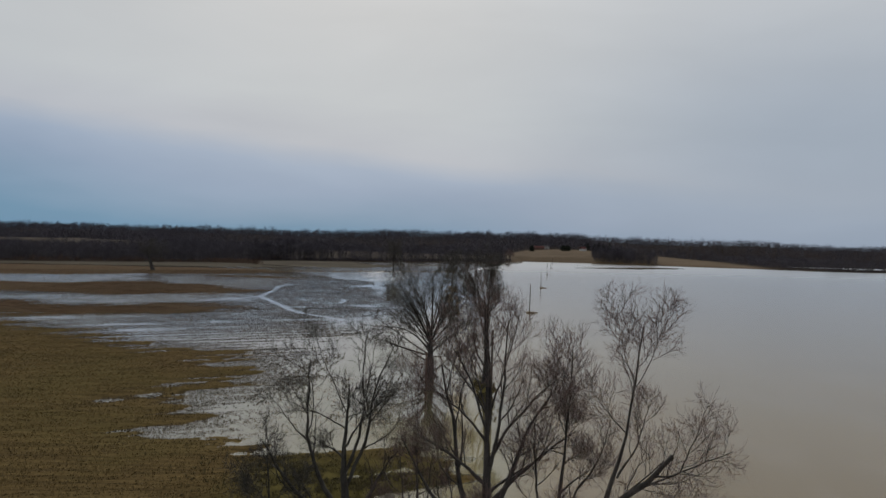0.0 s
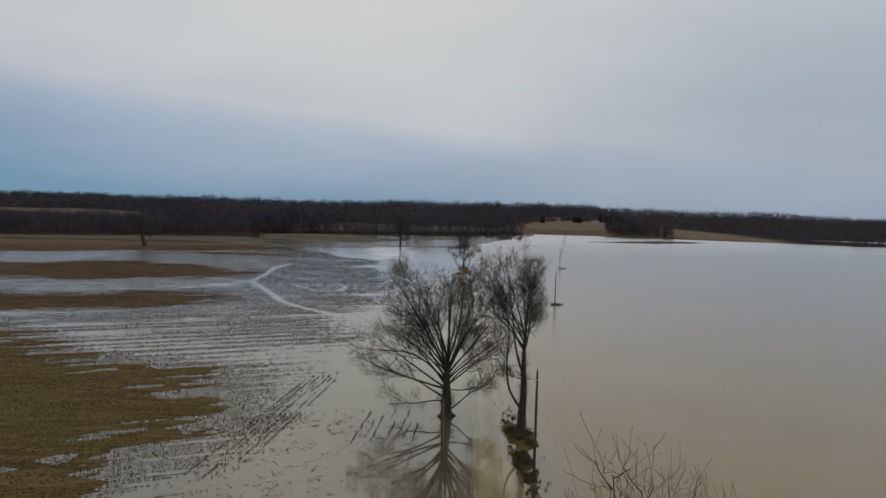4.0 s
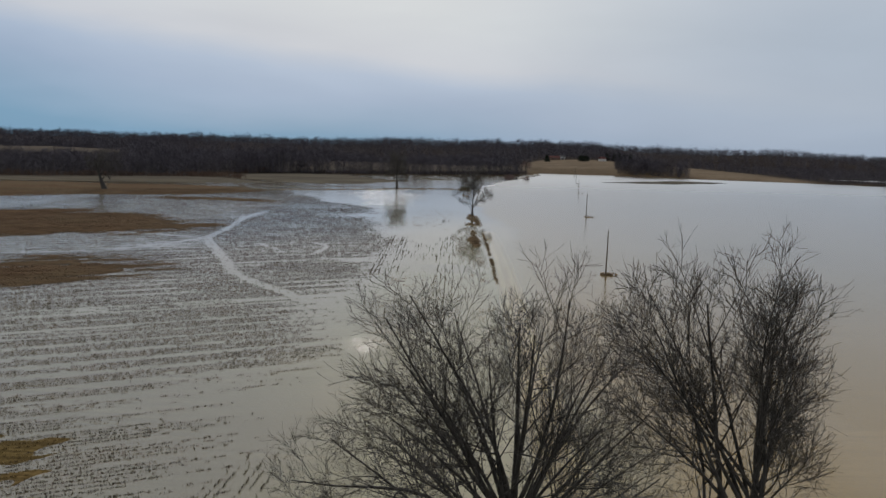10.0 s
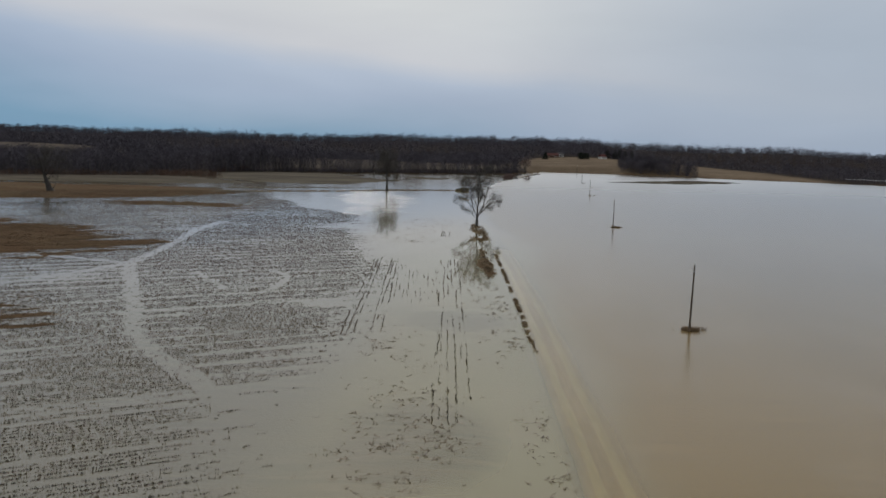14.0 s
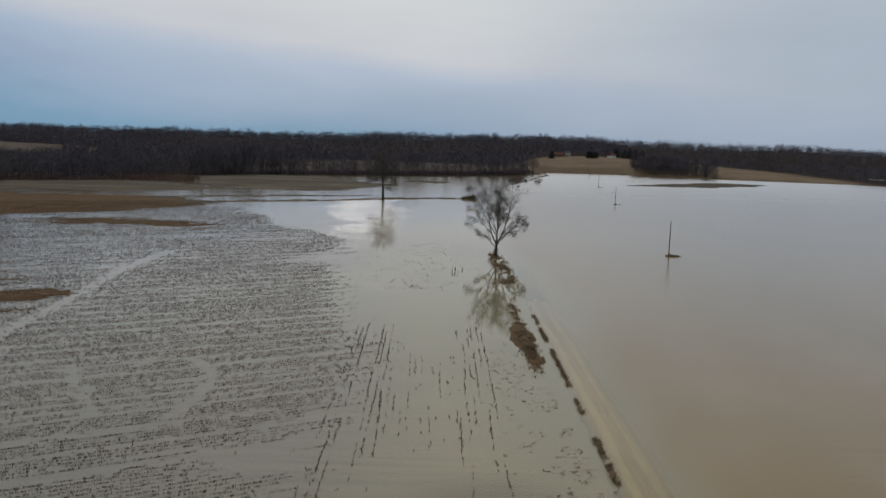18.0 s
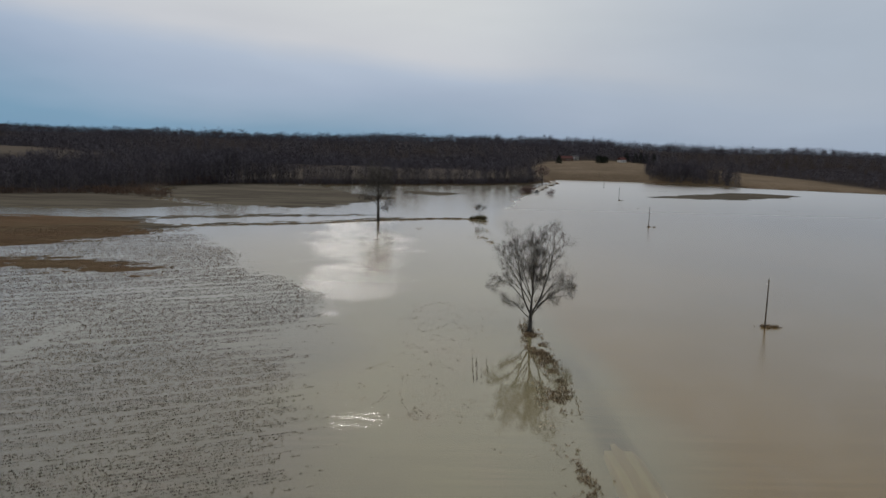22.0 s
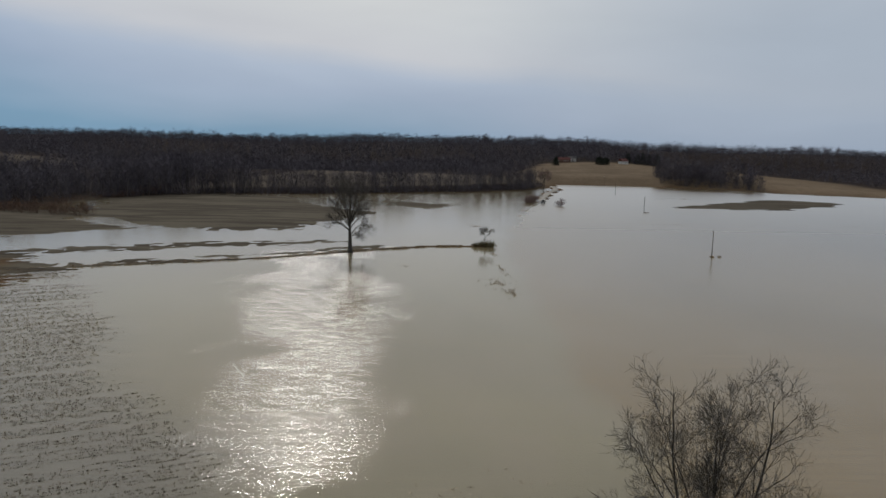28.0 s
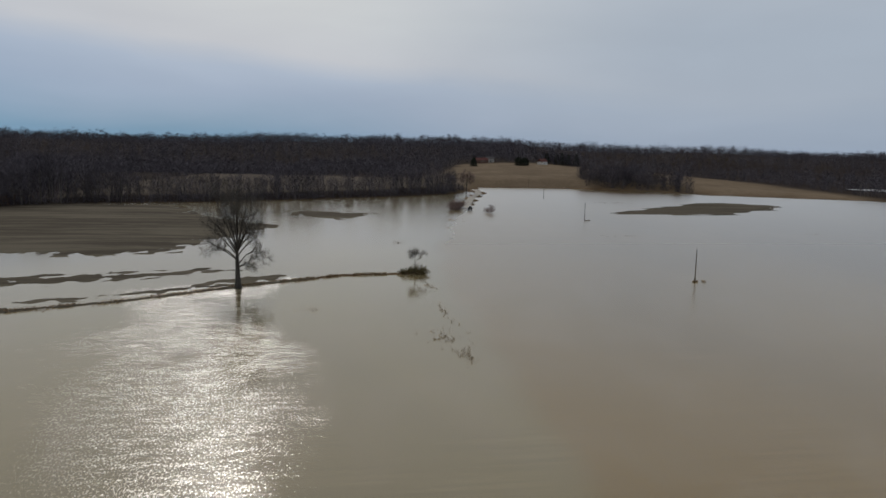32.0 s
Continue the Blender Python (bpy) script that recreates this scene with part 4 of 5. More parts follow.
bare_tree("tree", (7.6, 41.2, -0.3), 28, [[(0, 0, -0.3), (0.3, -0.1, 3.0), (0.9, -0.4, 6.6), (1.9, -0.8, 10.2), (2.6, -1.3, 13.0), (2.7, -1.6, 16.0), (3.0, -1.8, 18.6)], [(1.0, -0.4, 7.2), (2.4, -1.6, 9.6), (4.0, -3.0, 11.8)],
          [(3.4, -2.6, 10.8), (4.6, -3.8, 11.4), (5.6, -4.2, 14.4)], [(2.0, -1.0, 10.2), (3.3, -0.4, 12.0), (3.9, 0.0, 14.0)], [(2.5, -1.2, 12.6), (1.6, -0.9, 13.4), (0.4, -0.7, 15.0)], [(2.7, -1.5, 15.2), (3.4, -2.0, 16.8), (4.1, -2.3, 19.4)], [(2.7, -1.5, 15.6), (2.0, -1.6, 17.4), (1.6, -1.6, 19.6)],
          [(1.4, -0.6, 8.6), (3.4, -1.6, 8.6), (5.6, -2.8, 9.6)]], 0.32,
          [(2.8, -1.8, 18.6, 1.9, 1.8, 2.4), (5.6, -4.2, 13.8, 2.0, 1.8, 2.4), (4.6, -3.2, 12.2, 1.6, 1.6, 1.4), (1.4, -0.8, 14.0, 1.5, 1.4, 1.8), (3.6, 0.0, 13.2, 1.2, 1.2, 1.4), (5.0, -2.4, 9.8, 2.2, 1.8, 1.4), (2.4, -0.6, 8.0, 1.6, 1.4, 1.4)],
          "leaning bare tree with a broken limb and reddish twigs", BARK_GREY, TWIG_RED, 2, (7, 14), 0.75, 0.006, 0.3, 0.12, 0.09, (8, 5, 4, 2), None, "clump of trees", 0, [([(1.7, -1.0, 8.4), (2.5, -1.7, 9.7), (3.6, -2.7, 11.3), (4.1, -3.2, 12.2)], 0.2)], 0.5, 0.85, 1.7)
bare_tree("tree", (-10.6, 46.5, 0.25), 30, [[(0, 0, -0.3), (0.2, 0, 2.0), (0.1, 0, 4.5), (0.2, 0, 7.0), (0.1, 0, 9.5)], [(0.1, 0, 3), (-1.2, 0, 5.0), (-1.8, 0, 7.6)], [(0.1, 0, 3.4), (1.4, 0, 5.4), (1.8, 0, 7.4)]], 0.18,
          [(0, 0, 8.6, 2.4, 2.2, 2.8), (-1.8, 0, 6.4, 1.3, 1.3, 1.6)], "small crooked bare tree on the field edge", BARK_DARK, TWIG_DARK, 4, (3, 6), 0.6, 0.007, 0.3, 0.16, 0.12, (7, 5, 3, 1), None, "clump of trees")


# ---------- woods ----------
def scatter_woods(name, label, sites, heights, crown, slivers, mats, seed, low=0.12, wide=1.0, blade=1.0):
    """Many small leafless trees as ONE stuff object: a stem of two crossed blades and a crown of thin blades."""
    rs = np.random.RandomState(seed)
    n = len(sites)
    base, hh = np.asarray(sites, float), np.asarray(heights, float)
    V, I = [], []
    for a in (0.0, 1.57):
        w = (0.05 + 0.007 * hh)[:, None] * (0.6 + 0.8 * rs.rand(n, 1))
        turn = rs.rand(n, 1) * 3.14 + a
        side = np.concatenate([np.cos(turn), np.sin(turn), np.zeros((n, 1))], 1) * w
        lean = np.concatenate([rs.normal(0, 0.04, (n, 2)) * hh[:, None], hh[:, None] * 0.8], 1)
        V.append(np.stack([base - side, base + side, base + lean], 1))
        I.append(np.ones(n, int))
    k = slivers
    b, h = np.repeat(base, k, 0), np.repeat(hh, k)
    m = n * k
    # blade ends fill a rounded crown, and each blade rises to its end from nearer the stem
    ang = rs.rand(m) * 2 * math.pi
    e = low + (1 - low) * rs.rand(m) ** 0.8
    prof = np.sqrt(np.clip(1 - ((e - 0.62) / np.where(e > 0.62, 0.40, 0.62 - low + 0.12)) ** 2, 0.02, 1))
    lump = 1 + 0.25 * np.sin(ang * 3 + np.repeat(rs.rand(n) * 6, k))
    rad = h * crown * prof * lump * (0.35 + 0.65 * np.sqrt(rs.rand(m)))
    end = b + np.stack([np.cos(ang) * rad, np.sin(ang) * rad, h * e], 1)
    back = (0.06 + 0.12 * rs.rand(m)) * blade
    start = b + np.stack([np.cos(ang + 0.4 * rs.normal(0, 1, m)) * rad * 0.45, np.sin(ang + 0.4 * rs.normal(0, 1, m)) * rad * 0.45, h * np.maximum(e - back, 0.02)], 1)
    w = (0.045 + 0.075 * rs.rand(m)) * (h / 15) * wide
    t2 = rs.normal(0, 1, (m, 3))
    t2 /= np.linalg.norm(t2, axis=1, keepdims=True)
    V.append(np.stack([start - t2 * w[:, None], start + t2 * w[:, None], end], 1))
    # a second, finer set that hangs from the first
    f = rs.rand(m, 1) * 0.6 + 0.3
    st = start + (end - start) * f
    en = st + rs.normal(0, 1, (m, 3)) * (h * 0.06)[:, None] + np.stack([np.zeros(m), np.zeros(m), h * 0.04], 1)
    V.append(np.stack([st - t2 * w[:, None] * 0.7, st + t2 * w[:, None] * 0.7, en], 1))
    I += [np.zeros(m, int), np.zeros(m, int)]
    v = np.concatenate(V).reshape(-1, 3)
    return tagged(new(name, mesh_np(name, v, np.arange(len(v)).reshape(-1, 3), mats, np.concatenate(I))), label, "woods", kind="stuff")


def sites_where(x0, x1, y0, y1, gap, seed, keep, jitter=0.9):
    rs = np.random.RandomState(seed)
    xs, ys = np.meshgrid(np.arange(x0, x1, gap), np.arange(y0, y1, gap))
    x = xs.ravel() + (rs.rand(xs.size) - 0.5) * gap * 2 * jitter
    y = ys.ravel() + (rs.rand(xs.size) - 0.5) * gap * 2 * jitter
    h, fl, gr, pa, wo = land(x, y)
    ok = keep(x, y, y - np.interp(x, SHX, SHY), wo)
    return np.stack([x, y, h], 1)[ok], rs


def wood(name, label, area, gap, seed, keep, tall, crown=0.24, slivers=26, mats=(WOODS, WOODS_TRUNK), low=0.12, wide=1.0, blade=1.0):
    st, rs = sites_where(*area, gap, seed, keep)
    var = fractal(st[:, 0] / 34, st[:, 1] / 34, seed + 60, 2)
    var = var + 0.6 * lattice(st[:, 0] / 14, st[:, 1] / 14, seed + 63) + 0.5 * lattice(st[:, 0] / 75, st[:, 1] / 75, seed + 66)
    hh = tall * (0.72 + 0.30 * rs.rand(len(st)) + 0.28 * var) * np.where(rs.rand(len(st)) < 0.07, 1.22, 1)
    return scatter_woods(name, label, st, hh, crown, slivers, list(mats), seed + 1, low, wide, blade)


wood("woods", "dense grey-brown leafless woods on the low ground", (-760, -176, 590, 1010), 6.0, 101,
     lambda x, y, d, w: (d > 2) & (d < 190) & (w > 0.4) & (y < 980) & (x < -190), 16.5, 0.32, 90, low=0.03, wide=1.1, blade=0.8)
wood("woods", "dark leafless woods over the far hillside", (-1120, 300, 1010, 1790), 8.5, 102,
     lambda x, y, d, w: (w > 0.6) & (d > 80), 13.5, 0.46, 27, (WOODS, WOODS), wide=3.7, low=0.0, blade=0.6)
wood("woods", "dark leafless woods over the far hills", (300, 1300, 880, 1700), 12.0, 103,
     lambda x, y, d, w: (w > 0.6) & (d > 60), 13.0, 0.46, 26, (WOODS, WOODS), wide=3.8, low=0.0, blade=0.6)
wood("woods", "dark leafless woods along the skyline", (-1300, 1500, 1730, 2290), 12.0, 109,
     lambda x, y, d, w: (y > 2170) | (np.abs(y - 1800) < 30), 15.0, 0.50, 40, (WOODS, WOODS), wide=4.6, low=0.0, blade=0.5)
wood("woods", "leafless woods along the flooded shore", (392, 900, 640, 960), 6.5, 104,
     lambda x, y, d, w: (d > 1) & (d < 70) & (w > 0.4), 13.5, 0.34, 44, low=0.04)
wood("tree_row", "row of thin bare trunks between flood and field", (-212, 92, 780, 1000), 4.0, 105,
     lambda x, y, d, w: (d > 2) & (d < 34) & (x < 88), 18.5, 0.24, 60, low=0.08, wide=1.2)
wood("undergrowth", "low dark brush under the row of trees", (-212, 92, 780, 1000), 2.6, 106,
     lambda x, y, d, w: (d > 0) & (d < 14) & (x < 90), 4.2, 0.55, 20, (WOODS, WOODS), 0.02, 5.0)
wood("grove", "dense round-topped grove of bare trees by the water", (195, 292, 965, 1100), 3.8, 107,
     lambda x, y, d, w: (sdist(x, y, [(207, 1036), (278, 974), (286, 1000), (262, 1056), (214, 1076)]) > 0), 15.0, 0.28, 110, low=0.03, wide=1.3)
wood("brush", "reddish-brown brush along the edge of the woods", (-420, -160, 560, 830), 2.8, 108,
     lambda x, y, d, w: ((pathdist(x, y, [(-400, 598), (-217, 697), (-180, 706)]) < 5) | (sdist(x, y, [(-222, 690), (-172, 672), (-166, 684), (-180, 708), (-216, 706)]) > 0) | (pathdist(x, y, [(-217, 702), (-205, 780), (-180, 822)]) < 5)),
     4.4, 0.5, 26, (BRUSH, BRUSH), 0.02, 5.0)

# ---------- poles ----------
def utility_pole(at, h, lean, label):
    top = empty("utility_pole", at, label, "pole", "line of utility poles")
    sh = cone("shaft", 0.165, 0.105, h + 0.8, (0, 0, (h - 0.8) / 2), POLE, 12)
    part("shaft", sh, top)
    part("cap", cone("cap", 0.118, 0.09, 0.06, (0, 0, h + 0.03), METAL, 12), top)
    part("pin", cone("pin", 0.02, 0.02, 0.30, (0.0, 0, h + 0.18), METAL, 6), top)
    part("insulator", cone("insulator", 0.075, 0.05, 0.16, (0, 0, h + 0.36), PORCELAIN, 10, bevel=0.012), top, "pale porcelain insulator")
    part("bracket", box("bracket", (0.5, 0.05, 0.06), (-0.26, 0, h - 0.9), METAL, 0.008), top)
    part("insulator", cone("insulator", 0.06, 0.045, 0.15, (-0.48, 0, h - 0.80), PORCELAIN, 10, bevel=0.01), top, "pale porcelain insulator")
    part("strap", cone("strap", 0.128, 0.125, 0.08, (0, 0, h - 0.9), METAL, 12), top)
    top.matrix_world = pose(*at, lean[0], lean[1], 0)
    return top


POLES = [((7.0, 104.5), 10.5, (0, 0.3), "dark wooden utility pole standing in deep flood water"), ((28.8, 247.1), 9.7, (0.3, 0.6), "wooden utility pole with dead weeds round its foot in the flood"),
         ((51.8, 395.6), 9.5, (0, 0.2), "wooden utility pole with dead weeds round its foot in the flood"), ((80.7, 581.1), 8.9, (0, 0.3), "wooden utility pole with drift caught at its foot"),
         ((107.3, 747.4), 9.0, (0, 0.5), "wooden utility pole with drift caught at its foot"), ((132.0, 905.2), 9.2, (0, 0), "thin far wooden utility pole standing in flood water"),
         ((155.3, 1034.0), 9.2, (0, 0), "thin far wooden utility pole near the flood's shore")]
for (px, py), h, lean, label in POLES:
    utility_pole((px, py, 0), h, lean, label)


post = empty("wooden_pole", (-2.25, 106.4, 0), "bare reddish-brown wooden pole standing in the flood before the broad tree", "pole")
part("shaft", cone("shaft", 0.16, 0.125, 7.4, (0, 0, 3.2), POLE_RED, 12, bevel=0.015), post)
part("band", cone("band", 0.138, 0.136, 0.07, (0, 0, 6.3), METAL, 12), post, "galvanised band")


# ---------- tufts, stubble, drift ----------
def blades(points, n, height, width, lean, seed, along=None):
    """n upright blades round each point."""
    rs = np.random.RandomState(seed)
    p = np.repeat(np.asarray(points, float), n, 0)
    m = len(p)
    if along is None:
        p[:, :2] += rs.normal(0, width * 1.6, (m, 2))
    else:
        q = rs.normal(0, 1, (m, 2)) * np.array((0.16, 0.025))
        p[:, 0] += q[:, 0] * math.cos(along) - q[:, 1] * math.sin(along)
        p[:, 1] += q[:, 0] * math.sin(along) + q[:, 1] * math.cos(along)
    a = rs.rand(m) * math.pi
    side = np.stack([np.cos(a), np.sin(a), np.zeros(m)], 1) * (width * (0.4 + 0.6 * rs.rand(m)))[:, None]
    tip = p + np.concatenate([rs.normal(0, lean, (m, 2)), (height * (0.5 + 0.7 * rs.rand(m)))[:, None]], 1)
    return np.stack([p - side, p + side, tip], 1).reshape(-1, 3)


def tufts(name, points, n, height, width, lean, seed, mat, label, category, along=None):
    v = blades(points, n, height, width, lean, seed, along)
    return tagged(new(name, mesh_np(name, v, np.arange(len(v)).reshape(-1, 3), [mat])), label, category, kind="stuff")


TRACKS = [[(-78.6, 384), (-79.3, 359), (-73.9, 318), (-72.8, 295), (-58.4, 262), (-48.9, 239), (-41, 227), (-31, 215.3), (-20, 206)],
          [(-130, 250), (-89, 264.4), (-82, 275), (-76.3, 286), (-72.8, 295)], [(-110, 306), (-88, 301.3), (-72.8, 295)],
          [(-43, 291), (-40, 289), (-37, 283), (-36.8, 276), (-38, 270)], [(-56, 287), (-50, 277)], [(-50.5, 279), (-45.4, 270)]]


def corn_rows():
    """Tufts along the rows of the flooded corn field."""
    rs = np.random.RandomState(7)
    us, vs = np.arange(-270, 220, 0.22), np.arange(60, 545, 0.76)
    U, V = np.meshgrid(us, vs)
    rowr = np.repeat(rs.rand(len(vs)), len(us)).reshape(U.shape)
    u = (U + (rs.rand(*U.shape) - 0.5) * 0.3).ravel()
    v = (V + rs.normal(0, 0.05, U.shape)).ravel()
    rowr = rowr.ravel()
    x, y = u * CU - v * SU, u * SU + v * CU
    fr = np.interp(y, [p[1] for p in FIELDRIGHT], [p[0] for p in FIELDRIGHT])
    ok = (x < fr + 5) & (x > -300) & (y > 62) & (y < 536)
    x, y, u, v, rowr = x[ok], y[ok], u[ok], v[ok], rowr[ok]
    h = land(x, y)[0]
    row = np.round(v / 0.76)
    block, place = np.floor(row / 6), row % 6               # planter passes of six rows
    pas = lattice(u / 85, block * 5.31, 9)                  # whole passes drowned or standing
    single = lattice(u / 60, row * 7.31, 15)                # each row by itself, in long stretches
    clump = lattice(u / 1.6, row * 3.7, 17)
    wash = fractal(x / 20, y / 20, 25, 3)
    seam = np.where(place == 0, 1.0, np.where(place == 5, 0.45 + 0.55 * lattice(u / 90, block * 2.7, 18), 0.0))
    tr = np.full(len(x), 1e9)
    for i, t in enumerate(TRACKS):
        tr = np.minimum(tr, pathdist(x, y, t) + (0.75 if i > 2 else 0.15) + 0.5 * lattice(u / 1.5, v / 1.5, 29))
    near = np.clip(1.05 - (y - 60) / 650, 0.55, 1)
    up_ = 0.40 + 0.55 * pas + 0.40 * single + 0.16 * clump + 0.40 * wash + 0.5 * (rowr - 0.5) - 0.95 * seam + 1.0 * step(h, -0.48, -0.12)
    frx = np.interp(y, [p[1] for p in FIELDRIGHT], [p[0] for p in FIELDRIGHT])
    fade = step(frx - x + 5 * single + 3 * wash, -3, 4) * (0.5 + 0.5 * step(frx - x + 8 * wash, 0, 8))
    chance = near * np.clip(step(up_, -0.24, 0.14), 0.03, 0.96) * fade
    lines = np.where((tr > 0.25) & (tr < 0.6), 0.25, np.clip((tr - 1.0) / 0.9, 0, 1))
    near = near * np.where(x < -175, 0.5, 1)
    chance = np.where(x < -175, chance * 0.5, chance)
    chance = np.where(h > 0.02, (0.80 - 0.45 * seam + 0.2 * single) * near, chance) * lines
    ok = rs.rand(len(x)) < chance
    return np.stack([x, y, np.maximum(h, -0.02)], 1)[ok], h[ok]


pts, hh = corn_rows()
tufts("corn_stubble", pts[hh <= 0.03], 5, 0.21, 0.044, 0.05, 71, STUBBLE, "rows of dark corn stubble standing in shallow flood water", "stubble", ROW)
lying = pts[(hh <= 0.03) & (np.arange(len(pts)) % 2 == 0)]
lying[:, 2] = 0.0
tufts("stalk_litter", lying, 3, 0.035, 0.10, 0.18, 74, LITTER, "broken brown stalks lying in the water between the rows", "stubble", ROW)
dry, far_field = hh > 0.03, pts[:, 1] > 205
tufts("corn_stubble", pts[dry & ~far_field], 4, 0.20, 0.06, 0.10, 72, STRAW, "rows of straw-brown corn stubble on dry ground", "stubble", ROW)
tufts("corn_stubble", pts[dry & far_field], 4, 0.20, 0.06, 0.10, 73, DAMP, "rows of dark brown corn stubble on low wet islands", "stubble", ROW)


def straight_rows(xs, y0, y1, bend, gap, seed, keep):
    rs = np.random.RandomState(seed)
    out = []
    for i, x in enumerate(xs):
        y = np.arange(y0 + rs.rand() * 8, y1 - rs.rand() * 8, gap)
        wavy = lattice(y / 14, y * 0 + i * 3.1, seed)
        ok = rs.rand(len(y)) < np.clip(keep + 0.55 * lattice(y / 6, y * 0 + i * 1.7, seed + 5) + 0.2 * lattice(y / 1.6, y * 0 + i, seed + 6), 0, 1)
        out.append(np.stack([x + bend * (y - y0) / (y1 - y0) + 0.25 * wavy + rs.normal(0, 0.05, len(y)), y, np.zeros(len(y))], 1)[ok])
    return np.concatenate(out)


head = np.concatenate([straight_rows(-21.2 + 0.76 * np.array((0, 1, 2, 5, 6, 7)), 236, 314, -1.4, 0.36, 81, 0.36), straight_rows(-8.4 + 0.76 * np.arange(6), 204, 314, 1.0, 0.4, 82, 0.30),
                       straight_rows(-27.4 + 0.76 * np.arange(7), 100, 152, 4.6, 0.33, 83, 0.55), straight_rows(-12.4 + 0.9 * np.arange(8), 113, 129, 1.2, 0.33, 84, 0.55),
                       straight_rows(-17 + 0.76 * np.arange(14), 262, 300, -1.0, 0.6, 85, 0.10), straight_rows(-7.6 + 0.76 * np.arange(4), 355, 372, 0.6, 0.4, 86, 0.25)])
tufts("headland_stubble", head, 4, 0.26, 0.05, 0.08, 87, STUBBLE, "headland rows of dark stubble standing in the flood", "stubble", math.pi / 2)


def patches(cells, seed):
    """Scattered points in soft round patches (x, y, rx, ry, count)."""
    rs = np.random.RandomState(seed)
    out = [np.stack([rs.normal(x, rx, n), rs.normal(y, ry, n), np.full(n, 0.0)], 1) for x, y, rx, ry, n in cells]
    p = np.concatenate(out)
    ok = fractal(p[:, 0] / 1.3, p[:, 1] / 2.2, seed, 2) > -0.1
    return p[ok]


drift = patches([(-15, 237, 2.0, 5, 160), (-11, 213, 3.0, 9, 260), (-9, 203, 2.4, 5, 220), (-13, 196, 2.6, 5, 180), (1.0, 240, 1.6, 5, 120), (1.5, 202, 0.8, 5, 120), (0.2, 184, 0.6, 6, 120),
                 (-15.5, 346, 2.5, 3, 60), (-14, 119, 2.0, 4, 90), (-15, 112, 3.0, 5, 120), (-12, 96, 4.0, 5, 200), (-19, 100, 3.0, 6, 200), (-7, 92, 4, 6, 160), (-13, 405, 7, 9, 160), (-8, 380, 5, 12, 150),
                 (-15, 350, 6, 8, 140), (-20, 372, 7, 10, 140), (1.4, 330, 1.2, 10, 160), (2.6, 262, 0.7, 14, 140), (-2, 290, 2.5, 22, 240), (0.5, 260, 1.2, 18, 200)], 91)
tufts("flood_drift", drift, 4, 0.10, 0.09, 0.22, 92, DEBRIS, "thin mats of drifted stalks on the flood water", "drift")
verge = patches([(2.6, 303, 0.55, 6.5, 1500), *[(float(np.interp(y_, [p[1] for p in ROADLINE], [p[0] for p in ROADLINE])) - 2.05, y_, 0.14, 2.6, 60) for y_ in range(240, 322, 4)], (3.0, 324, 0.5, 5, 180), (4.3, 381, 0.9, 6, 900), (4.9, 371, 0.8, 5, 420), (5.6, 360, 0.6, 5, 160), (3.6, 351, 1.3, 3.2, 420)], 93)
verge[:, 2] = np.maximum(land(verge[:, 0], verge[:, 1])[0], 0)
tufts("verge_grass", verge, 5, 0.34, 0.05, 0.22, 94, GRASS, "matted dead grass on the drowned road verge", "grass")
mound = patches([(6.6, 113, 0.7, 6, 1500), (7.0, 117, 0.7, 3, 500), (6.4, 104, 0.4, 4, 300)], 95)
mound[:, 2] = np.maximum(land(mound[:, 0], mound[:, 1])[0], 0)
tufts("mound_grass", mound, 5, 0.36, 0.045, 0.14, 96, GREEN, "rank green and dead grass on the mound under the slim tree", "grass")
edge = patches([(-8, 68, 5, 5, 2600), (-16, 72, 4, 5, 1500), (-3, 62, 3, 7, 1600)], 97)
edge[:, 2] = land(edge[:, 0], edge[:, 1])[0]
tufts("field_edge_grass", edge[edge[:, 2] > 0], 4, 0.30, 0.05, 0.12, 98, GREEN, "rank green grass along the wet field edge", "grass")
rs = np.random.RandomState(5)
bl = np.array(BANK)
tt = rs.rand(1900)
bx = np.interp(tt, np.linspace(0, 1, len(bl)), bl[:, 0]) + rs.normal(0, 0.8, 1900)
by = np.interp(tt, np.linspace(0, 1, len(bl)), bl[:, 1]) + rs.normal(0, 1.0, 1900)
keep = fractal(bx / 4, by / 4, 33, 2) > -0.25
tufts("bank_weeds", np.stack([bx, by, np.maximum(land(bx, by)[0], 0)], 1)[keep], 4, 0.42, 0.07, 0.2, 99, GRASS, "dead weeds along the low field bank", "weeds")
# weeds at the feet of the poles
for (px, py), n, sp in (((28.8, 247.1), 300, 1.5), ((51.8, 395.6), 130, 1.0), ((80.7, 581.1), 120, 1.0), ((107.3, 747.4), 60, 0.7)):
    w = patches([(px + 0.9, py + 0.2, sp * 0.75, 0.5, n), (px - 0.2, py + 0.3, 0.5, 0.35, n // 2), (px + 2.2, py - 0.1, sp * 0.5, 0.25, n // 3)], int(px))
    tufts("weed_clump", w, 4, 0.55, 0.035, 0.22, int(py), GRASS, "clump of dead weeds round a pole's foot in the flood", "weeds")
